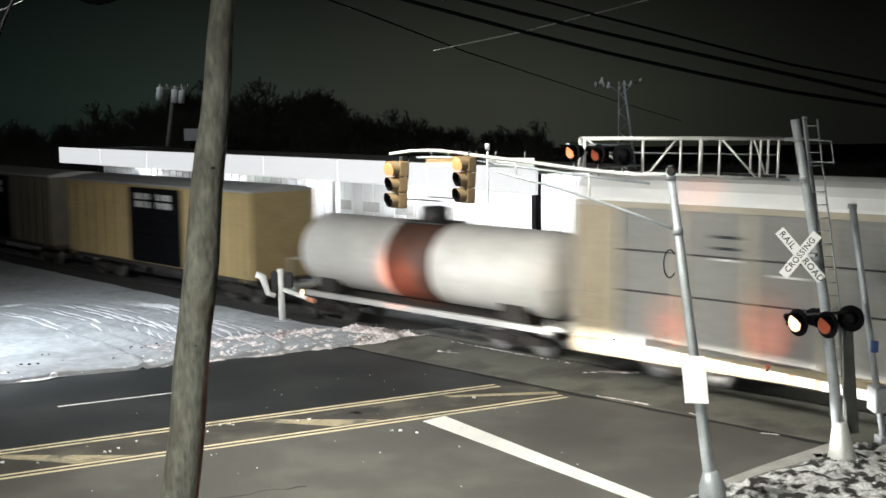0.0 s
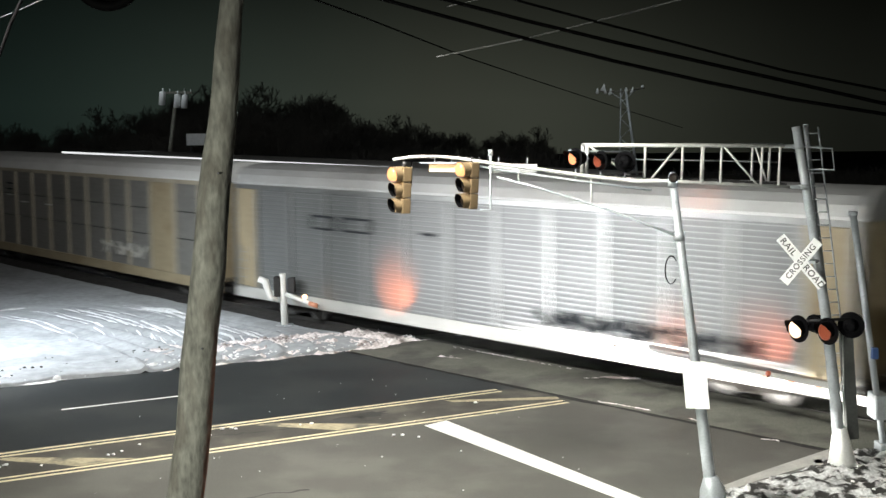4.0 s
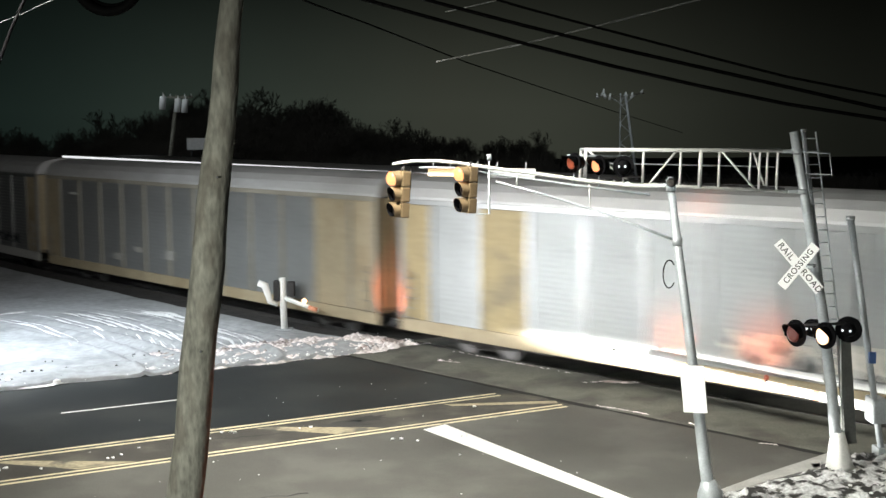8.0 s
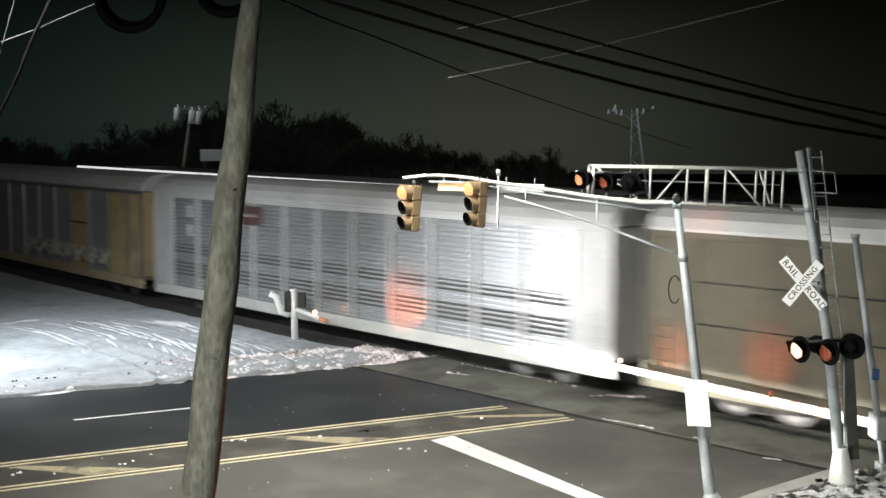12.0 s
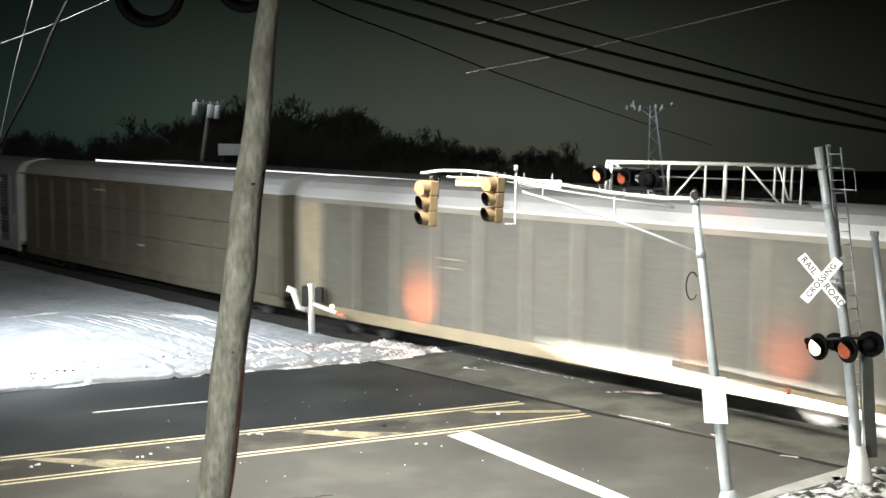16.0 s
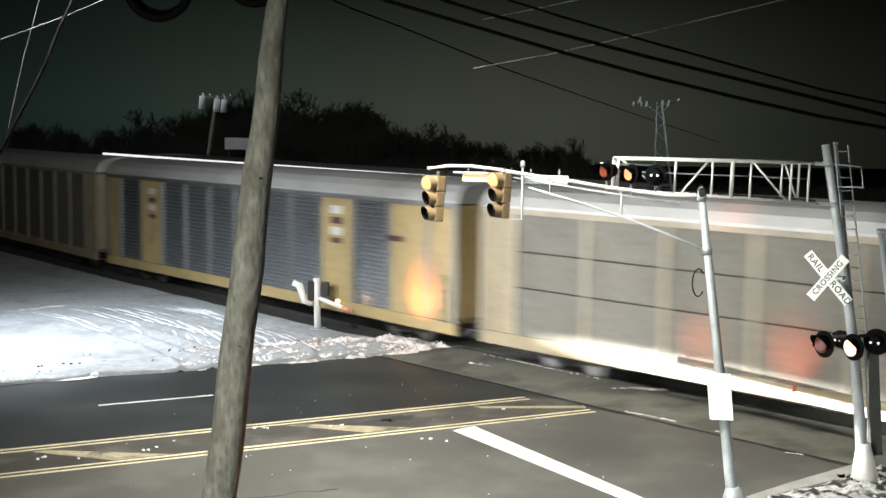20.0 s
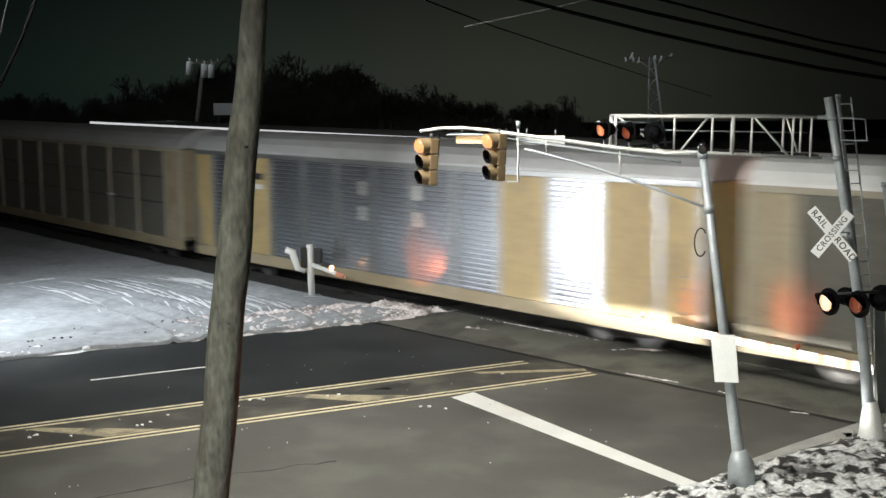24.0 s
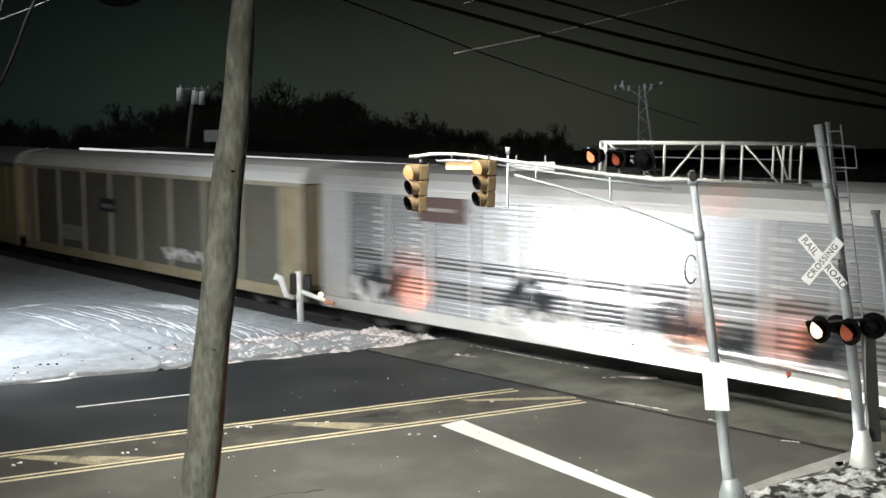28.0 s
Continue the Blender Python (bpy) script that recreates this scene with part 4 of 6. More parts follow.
def rack(spec):
    """A covered car carrier: underframe, sills, posts, ribbed side screens, end doors, arched roof."""
    name, label, panel, post, end, roof, sill, slots, wide, logos, paint = spec
    car = thing("autorack_car", label, "freight car", group="freight train")
    half = CAR_L / 2
    bm = bmesh.new()
    box(bm, -half + 0.1, half - 0.1, -0.35, 0.35, 0.62, 1.0)
    for x in range(-10, 11, 4):
        box(bm, x - 0.08, x + 0.08, -1.45, 1.45, 0.8, 1.0)
    box(bm, -half + 0.05, half - 0.05, -1.47, 1.47, 1.0, 1.12)
    box(bm, -4.5, -2.9, 0.5, 1.2, 0.5, 0.85, bevel=0.03)
    tube(bm, [(2.6, 0.8, 0.62), (4.2, 0.8, 0.62)], 0.22, 12)
    part("underframe", bm, TRUCK_IRON, car)
    for y in (1, -1):
        bm = bmesh.new()
        y0, y1 = sorted((y * (HALF_W - 0.06), y * (HALF_W + 0.03)))
        box(bm, -half, half, y0, y1, 0.58, PANEL_Z0, bevel=0.012)
        part("side_sill", bm, sill, car)
        bm = bmesh.new()
        box(bm, -half, half, y0, y1, PANEL_Z1, PANEL_Z1 + 0.17, bevel=0.012)
        part("top_rail", bm, post, car)
    # posts and screens on the side that shows; one closed wall on the other
    bays = 8 if name in "ik" else 11
    edges = [-half + 0.09, -half + 1.5] + [-half + 1.5 + (CAR_L - 3.0) * i / bays for i in range(1, bays)] + [half - 1.5, half - 0.09]
    pbm = None
    for i, x in enumerate(edges):
        w = (0.17 if bays > 8 else 0.13) if 0 < i < len(edges) - 1 else 0.18
        if pbm is None:
            bm = bmesh.new()
            box(bm, -w / 2, w / 2, -0.05, 0.05, PANEL_Z0, PANEL_Z1, bevel=0.012)
            pbm = part("post", bm, post, car)
            pbm.matrix_basis = pose(x, HALF_W, 0)
        else:
            share("post", pbm, car, pose(x, HALF_W, 0))
    for i, (x0, x1) in enumerate(zip(edges, edges[1:])):
        w = round(x1 - x0 - 0.15, 3)
        first = i in (0, len(edges) - 2)
        plain = first or i in wide
        mat = end if plain else panel
        key = (w, mat.name, slots and not first)
        ob = new("panel", bay_mesh(key, w, mat, slots and not first))
        ob.parent = car
        ob.matrix_basis = pose((x0 + x1) / 2, HALF_W - 0.035, PANEL_Z0)
        if plain:
            # a smooth door or plate over the ribs
            bm = bmesh.new()
            box(bm, x0 + 0.1, x1 - 0.1, HALF_W - 0.005, HALF_W + 0.02, PANEL_Z0 + 0.02, PANEL_Z1 - 0.02, bevel=0.006)
            part("door_panel" if first else "plate", bm, end, car)
    bm = bmesh.new()
    box(bm, -half + 0.02, half - 0.02, -HALF_W, -HALF_W + 0.05, PANEL_Z0, PANEL_Z1)
    part("far_side_wall", bm, panel, car)
    for s in (-1, 1):
        bm = bmesh.new()
        x = s * (half - 0.06)
        lim = HALF_W - 0.06
        prof = [(-lim, 0.0)]
        for k in range(9):
            y = -1.32 + k * 0.33
            prof += [(y - 0.05, 0.0), (y - 0.035, 0.05), (y + 0.035, 0.05), (y + 0.05, 0.0)]
        prof += [(lim, 0.0), (lim, -0.1), (-lim, -0.1)]
        lo = [bm.verts.new((x + s * d, y, 0.98)) for y, d in prof]
        hi = [bm.verts.new((x + s * d, y, PANEL_Z1 + 0.1)) for y, d in prof]
        for k in range(len(prof)):
            q = (k + 1) % len(prof)
            bm.faces.new((lo[k], lo[q], hi[q], hi[k]))
        bm.faces.new(lo), bm.faces.new(hi[::-1])
        bmesh.ops.recalc_face_normals(bm, faces=bm.faces)
        part("end_door", bm, end, car)
        coupler(car, s * (half - 0.1), s)
        truck(car, s * 9.7)
        ladder_part(car, s * (half - 0.55), HALF_W + 0.08, 0.95, 2.6, post)
    # arched roof with crimped seams
    bm = bmesh.new()
    arc = [(HALF_W + 0.02, 4.98), (HALF_W + 0.01, 5.08), (1.40, 5.36), (1.15, 5.58), (0.75, 5.70), (0.3, 5.76)]
    arc = arc + [(-y, z) for y, z in arc[::-1]]
    xs = []
    x = -half
    while x < half - 0.01:
        xs += [(x, 0.0), (x + 0.06, 0.0), (x + 0.08, 0.007), (x + 0.12, 0.007), (x + 0.14, 0.0)]
        x += CAR_L / 24
    xs.append((half, 0.0))
    rows = [[bm.verts.new((x, y * (1 + k * 0.6), z + k)) for y, z in arc] for x, k in xs]
    for a, b in zip(rows, rows[1:]):
        for i in range(len(arc) - 1):
            bm.faces.new((a[i], a[i + 1], b[i + 1], b[i]))
    bm.faces.new(rows[0]), bm.faces.new(rows[-1][::-1])
    bmesh.ops.recalc_face_normals(bm, faces=bm.faces)
    part("roof", bm, roof, car)
    # lettering too small to read, placards, paint patches and sill reflectors, as bars
    for x, z, w, h, mat in logos:
        bm = bmesh.new()
        box(bm, x - w / 2, x + w / 2, HALF_W + 0.052, HALF_W + 0.058, z - h / 2, z + h / 2)
        part("stencil", bm, mat, car)
    for kind, x0, x1, z0, z1 in paint:
        graffiti(car, kind, x0, x1, z0, z1)
    return car


def graffiti(car, kind, x0, x1, z0, z1):
    """Loose bands of spray paint across the lower side: no letters, only swelling strokes."""
    rnd = random.Random(int(100 * (x1 - x0)) + len(kind))
    mats = {"white": GRAFFITI_WHITE, "dark": GRAFFITI_DARK, "pale": GRAFFITI_PALE}
    if kind == "block":
        bm = bmesh.new()
        box(bm, x0, x1, HALF_W + 0.053, HALF_W + 0.057, z0, z1)
        part("spray_paint", bm, OVERPAINT, car)
        return
    n = max(3, int((x1 - x0) / 0.5))
    for i in range(n):
        bm = bmesh.new()
        xa = x0 + (x1 - x0) * (i + 0.5) / n
        w = rnd.uniform(0.16, 0.4)
        lean = rnd.uniform(-0.35, 0.35)
        pts = []
        for k in range(8):
            f = k / 7
            z = z0 + (z1 - z0) * f
            pts.append((xa + lean * (f - 0.5) + 0.16 * math.sin(5 * f + i * 2.1), z, w * (0.45 + 0.7 * math.sin(math.pi * (0.12 + 0.76 * f)))))
        y = HALF_W + 0.055 + 0.0006 * i
        l = [bm.verts.new((x - q / 2, y, z)) for x, z, q in pts]
        r = [bm.verts.new((x + q / 2, y, z)) for x, z, q in pts]
        for k in range(7):
            bm.faces.new((l[k], l[k + 1], r[k + 1], r[k]))
        if rnd.random() < 0.75:
            k = rnd.randint(1, 4)
            x2 = r[k].co.x + rnd.uniform(0.2, 0.45)
            u, v = bm.verts.new((x2, y, r[k].co.z + 0.1)), bm.verts.new((x2 - 0.05, y, r[k + 1].co.z + 0.12))
            bm.faces.new((r[k], r[k + 1], v, u))
        part("spray_paint", bm, mats[kind], car)


def boxcar(label, wall, door, roof):
    """A boxcar with a pair of dark plug doors."""
    car = thing("boxcar", label, "freight car", group="freight train")
    half, rear = 8.4, -7.5
    bm = bmesh.new()
    box(bm, rear, half, -1.4, 1.4, 0.85, 1.05)
    box(bm, rear - 0.7, half, -0.3, 0.3, 0.6, 0.85)
    part("underframe", bm, TRUCK_IRON, car)
    bm = bmesh.new()
    box(bm, rear, half, -1.48, 1.48, 1.05, 4.45)
    part("body", bm, wall, car)
    rib = None
    for k in range(17):
        x = rear + 0.4 + k * (half - rear - 0.8) / 16
        if abs(x) > 2.4:
            if rib is None:
                bm = bmesh.new()
                box(bm, -0.05, 0.05, 1.48, 1.54, 1.08, 4.4, bevel=0.01)
                rib = part("side_rib", bm, wall, car)
                rib.matrix_basis = pose(x, 0, 0)
            else:
                share("side_rib", rib, car, pose(x, 0, 0))
    for s in (-1, 1):
        bm = bmesh.new()
        x0, x1 = sorted((0.03 * s, 2.2 * s))
        box(bm, x0, x1, 1.49, 1.57, 1.1, 4.35, bevel=0.02)
        for z in (1.7, 2.5, 3.3):
            box(bm, x0 + 0.12, x1 - 0.12, 1.57, 1.60, z, z + 0.5, bevel=0.012)
        d = part("door", bm, door, car, "dark plug door")
        bm = bmesh.new()
        tube(bm, [(s * 0.5, 1.63, 1.3), (s * 0.5, 1.63, 4.2)], 0.03, 6)
        part("lock_rod", bm, door, d)
        for z in (3.5, 3.85):
            for x in (0.55, 1.25):
                bm = bmesh.new()
                box(bm, s * x - 0.22, s * x + 0.22, 1.601, 1.606, z, z + 0.26)
                part("stencil", bm, GRAFFITI_WHITE, d)
        coupler(car, s * (half - 0.1), s)
        truck(car, s * 5.7)
        ladder_part(car, half - 0.45 if s > 0 else rear + 0.45, 1.58, 0.9, 4.3, wall)
    bm = bmesh.new()
    arc = [(1.55, 4.45), (1.5, 4.52), (0.8, 4.66), (0, 4.72), (-0.8, 4.66), (-1.5, 4.52), (-1.55, 4.45)]
    rows = [[bm.verts.new((x, y, z)) for y, z in arc] for x in (rear, half)]
    for i in range(len(arc) - 1):
        bm.faces.new((rows[0][i], rows[0][i + 1], rows[1][i + 1], rows[1][i]))
    bm.faces.new(rows[0]), bm.faces.new(rows[1][::-1])
    bmesh.ops.recalc_face_normals(bm, faces=bm.faces)
    part("roof", bm, roof, car)
    return car


def tank_car():
    car = thing("tank_car", "white tank car with a rust-brown middle band", "tank car", group="freight train")
    half = 6.4
    bm = bmesh.new()
    zc, r = 2.42, 1.36
    rows = []
    prof = [(-half, 0.15), (-half + 0.05, 0.55), (-half + 0.2, 0.95), (-half + 0.45, 1.22), (-half + 0.75, r)]
    prof = prof + [(-3.0, r), (-1.11, r), (-1.1, r + 0.012), (1.1, r + 0.012), (1.11, r), (3.0, r)] + [(-x, q) for x, q in prof[::-1]]
    for x, q in prof:
        rows.append([bm.verts.new((x, q * math.cos(2 * math.pi * i / 40), zc + q * math.sin(2 * math.pi * i / 40))) for i in range(40)])
    for k, (a, b) in enumerate(zip(rows, rows[1:])):
        band = -1.2 < (prof[k][0] + prof[k + 1][0]) / 2 < 1.2
        for i in range(40):
            f = bm.faces.new((a[i], b[i], b[(i + 1) % 40], a[(i + 1) % 40]))
            f.smooth = True
            f.material_index = 1 if band else 0
    bm.faces.new(rows[0]), bm.faces.new(rows[-1][::-1])
    bmesh.ops.recalc_face_normals(bm, faces=bm.faces)
    part("tank", bm, (TANK_WHITE, TANK_BAND), car)
    bm = bmesh.new()
    tube(bm, [(0, 0, 3.7), (0, 0, 4.25), (0, 0, 4.3)], [0.5, 0.5, 0.4], 20)
    box(bm, -0.9, 0.9, -0.55, 0.55, 3.74, 3.8)
    part("manway_dome", bm, DARK_STEEL, car)
    bm = bmesh.new()
    for y in (-0.6, 0.6):
        for x in (-1.0, 1.0):
            tube(bm, [(x, y, 3.7), (x, y, 4.55)], 0.025, 6)
        tube(bm, [(-1.0, y, 4.55), (1.0, y, 4.55)], 0.025, 6)
    part("dome_railing", bm, DARK_STEEL, car)
    bm = bmesh.new()
    box(bm, -half - 0.1, half + 0.1, -0.3, 0.3, 0.7, 1.05)
    for s in (-1, 1):
        box(bm, s * 4.6 - 0.5, s * 4.6 + 0.5, -1.1, 1.1, 0.95, 1.5)
    part("stub_sill", bm, TRUCK_IRON, car)
    for s in (-1, 1):
        bm = bmesh.new()
        x0, x1 = sorted((s * half, s * (half + 0.15)))
        box(bm, x0 - 0.3, x1, -1.45, 1.45, 1.0, 1.12)
        tube(bm, [(s * half, 1.42, 1.1), (s * half, 1.42, 2.1), (s * half, -1.42, 2.1), (s * half, -1.42, 1.1)], 0.03, 6)
        part("end_platform", bm, GREY_PAINT, car)
        coupler(car, s * half, s)
        truck(car, s * 4.7)
    bm = bmesh.new()
    box(bm, -half, half, 1.2, 1.42, 0.84, 1.02, bevel=0.02)
    part("running_board", bm, GREY_PAINT, car)
    return car


W, D, M = GRAFFITI_WHITE, GRAFFITI_DARK, PLACARD
RACKS = [
    ("a", "grey autorack car with tan posts and white roof", GREY_PANEL, POST_OLIVE, TAN_PAINT, ROOF_WHITE, TAN_PAINT, False, (2,), [(8.0, 4.2, 0.8, 0.08, D), (8.0, 3.9, 0.8, 0.08, D), (8.0, 3.6, 0.7, 0.06, W), (6.2, 3.3, 0.9, 0.06, W), (3.2, 3.3, 0.7, 0.06, W)], [("pale", -7.0, -2.6, 1.4, 2.0)]),
    ("b", "zinc-coated silver autorack car with tan ends", ZINC, POST_GREY, TAN_PAINT, ROOF_GREY, GREY_PAINT, False, (), [(7.5, 4.0, 1.3, 0.08, D), (7.5, 3.55, 1.3, 0.08, D), (6.85, 3.78, 0.1, 0.5, D), (8.15, 3.78, 0.1, 0.5, D), (5.6, 4.0, 1.5, 0.08, D), (5.6, 3.55, 1.5, 0.08, D), (4.85, 3.78, 0.1, 0.5, D), (6.35, 3.78, 0.1, 0.5, D), (2.0, 3.7, 0.7, 0.08, D)], [("dark", -10.6, -2.8, 1.3, 1.8)]),
    ("c", "dull silver autorack car with tan plates", DULL_SILVER, POST_DULL, TAN_PAINT, ROOF_GREY, TAN_PAINT, False, (1,), [(10.0, 4.2, 0.8, 0.09, W), (3.65, 1.95, 0.7, 0.25, OVERPAINT), (0.9, 1.9, 0.8, 0.4, OVERPAINT), (5.6, 1.5, 0.9, 0.3, OVERPAINT)], []),
    ("d", "dull silver autorack car with yellow plates and sprayed paint", DIM_PANEL, POST_GREY, DIM_YELLOW, ROOF_GREY, TAN_PAINT, False, (1, 3, 10), [(-6.2, 3.2, 2.0, 0.08, D)], [("pale", -9.6, 0.5, 1.3, 2.1), ("dark", -9.2, 0.2, 1.25, 1.95)]),
    ("e", "white autorack car with dark slots low on its side", WHITE_PANEL, WHITE_PAINT, WHITE_PAINT, ROOF_GREY, GREY_PAINT, True, (), [(5.8, 4.35, 2.3, 0.75, M), (5.8, 4.35, 1.5, 0.12, W), (10.0, 4.3, 0.25, 0.5, W), (8.1, 3.4, 0.25, 0.5, W), (10.0, 3.5, 0.25, 0.5, W)], []),
    ("f", "soot-brown autorack car with dark seams", BROWN_PANEL, BROWN_PANEL, BROWN_PANEL, ROOF_GREY, BROWN_PANEL, False, (), [(3.4, 4.5, 1.2, 0.07, W), (-1.0, 2.1, 0.5, 0.08, W)], []),
    ("g", "olive-grey autorack car with faded tan ends", OLIVE_PANEL, POST_DULL, TAN_PAINT, ROOF_GREY, TAN_PAINT, False, (), [(4.5, 3.3, 1.2, 0.06, TAN_PAINT), (4.5, 3.0, 1.0, 0.06, TAN_PAINT)], []),
    ("h", "bright silver autorack car with yellow plates bearing marks", SILVER, POST_GREY, YELLOW_PAINT, ROOF_GREY, YELLOW_PAINT, False, (1, 3, 10), [(8.2, 4.35, 0.6, 0.28, W), (8.2, 3.95, 0.6, 0.2, M), (8.2, 3.6, 0.6, 0.28, W), (8.2, 3.2, 0.6, 0.2, M), (-6.3, 4.4, 0.7, 0.3, W), (-6.3, 4.0, 0.7, 0.25, M), (-6.3, 3.6, 0.7, 0.3, W), (-6.3, 3.25, 0.7, 0.2, M), (-9.8, 3.6, 0.9, 0.2, M)], []),
    ("i", "dull brown-grey autorack car with tan posts", DUSTY_PANEL, POST_OLIVE, TAN_PAINT, ROOF_GREY, TAN_PAINT, False, (), [(-6.0, 2.6, 0.7, 0.12, W)] + [(-9.0 + 1.9 * i, 1.04, 0.16, 0.07, W) for i in range(8)], []),
    ("j", "silver autorack car with yellow plates and white bars", SILVER, POST_GREY, YELLOW_PAINT, ROOF_GREY, TAN_PAINT, False, (1, 3, 10), [(8.2, 4.1, 0.7, 0.25, D), (8.2, 3.7, 0.7, 0.2, W), (1.6, 4.0, 0.25, 0.5, W), (1.6, 3.1, 0.25, 0.5, W), (-1.4, 4.0, 0.3, 0.5, W), (-1.4, 3.1, 0.3, 0.5, W)], []),
    ("k", "grimy brown autorack car with tan posts and white spray paint", OLIVE_PANEL, POST_OLIVE, TAN_PAINT, ROOF_WHITE, TAN_PAINT, False, (), [(3.1, 3.35, 1.6, 0.62, D), (3.0, 3.3, 1.2, 0.2, W)], [("white", -6.9, -2.3, 1.3, 1.85), ("block", 5.7, 8.5, 1.4, 2.15)]),
    ("l", "white autorack car with dark slots and dark spray paint", WHITE_PANEL, WHITE_PAINT, WHITE_PAINT, ROOF_GREY, GREY_PAINT, True, (), [(6.8, 4.42, 2.3, 0.8, M), (6.8, 4.42, 1.5, 0.12, W), (4.2, 3.9, 0.3, 0.5, W), (4.2, 3.2, 0.3, 0.5, W)] + [(x, 2.9 + 0.24 * i, 0.28, 0.09, W) for x in (9.9, 8.0, -5.7) for i in range(7)], [("white", 9.4, 11.2, 0.9, 1.9), ("dark", 8.6, 10.6, 1.2, 2.4), ("white", 0.9, 4.5, 0.9, 1.6), ("dark", 1.7, 3.9, 1.25, 2.5), ("white", -3.8, -1.2, 0.9, 1.5), ("dark", -3.8, -1.8, 1.25, 2.4), ("dark", -4.9, -3.9, 1.25, 1.9), ("dark", -7.5, -6.5, 1.25, 2.3)]),
]
SPEED, START, PITCH = 11.14, 22.9, 27.2
TRAIN = []
for _k, _spec in enumerate(RACKS):
    TRAIN.append((rack(_spec), START - PITCH * (_k + 2) + CAR_L / 2))
TRAIN.append((tank_car(), 2.1))
TRAIN.append((boxcar("faded yellow boxcar with dark double doors", YELLOW_PAINT, BLACK, ROOF_GREY), 18.3))
TRAIN.append((boxcar("dark grimy boxcar with closed doors", BROWN_PANEL, BLACK, ROOF_GREY), 36.4))


def car_pose(s):
    p = track(s)
    return pose(p.x, p.y, RAIL_TOP, 0, 0, 90 + math.degrees(heading(s)))

# ---- the crossing's masts and signals ----
GUARD_GREY = material("grey_guard_paint", (0.10, 0.105, 0.10), 0.6, 0.2, vary=0.25, scale=3, fine=20, bump=0.1)
FIRST_FLIP, HALF_PERIOD = 0.55, 0.6
BLINKERS = []
STROBES = []
FLASHES = ((8.96, 9.04), (20.46, 20.6), (22.96, 23.14), (25.36, 25.46), (27.46, 27.54))


def build_wood_pole():
    t = thing("utility_pole", "weathered wooden utility pole beside the road", "utility pole")
    bm = bmesh.new()
    base, top = Vector((-3.36, 14.0, -0.1)), Vector((-1.93, 14.0, 11.6))
    pts = [base.lerp(top, i / 30) + Vector((0.012 * math.sin(i * 1.3), 0.01 * math.cos(i), 0)) for i in range(31)]
    tube(bm, pts, [(0.232 - 0.047 * i / 17 if i < 17 else 0.185 - 0.0088 * (i - 17)) + 0.004 * math.sin(2.1 * i) for i in range(31)], 22)
    part("pole", bm, BARK, t)
    # hanging cable loops at the top and the strand that holds them
    for cx, cz, r, dx in ((-3.62, 9.34, 0.36, 0.05), (-2.5, 9.47, 0.32, 0.0)):
        bm = bmesh.new()
        pts = [(cx + r * math.cos(a) * 1.0, 14.0 + dx, cz + r * math.sin(a)) for a in [math.pi * (0.75 + 1.5 * i / 30) for i in range(31)]]
        tube(bm, pts, 0.055, 10)
        tube(bm, [(x * 0.985 - 0.04, y + 0.08, z + 0.05) for x, y, z in pts], 0.045, 10)
        part("cable_loop", bm, RUBBER, t, "thick black slack cable loop")
    for z in (7.15, 5.2):
        bm = bmesh.new()
        c = base.lerp(top, (z + 0.1) / 11.7)
        tube(bm, [c + Vector((0.05, -0.17, 0)), c + Vector((0.05, -0.2, 0))], 0.012, 8)
        part("bolt", bm, DARK_STEEL, t)


def cable(name, label, pts, r, mat, sag=0.0):
    bm = bmesh.new()
    pts = [Vector(p) for p in pts]
    out = []
    for a, b in zip(pts, pts[1:]):
        for i in range(8):
            f = i / 8
            p = a.lerp(b, f)
            out.append(p - Vector((0, 0, sag * 4 * f * (1 - f))))
    out.append(pts[-1])
    tube(bm, out, r, 6)
    return tagged(obj(name, bm, mat), label, "overhead cable", "overhead cables")


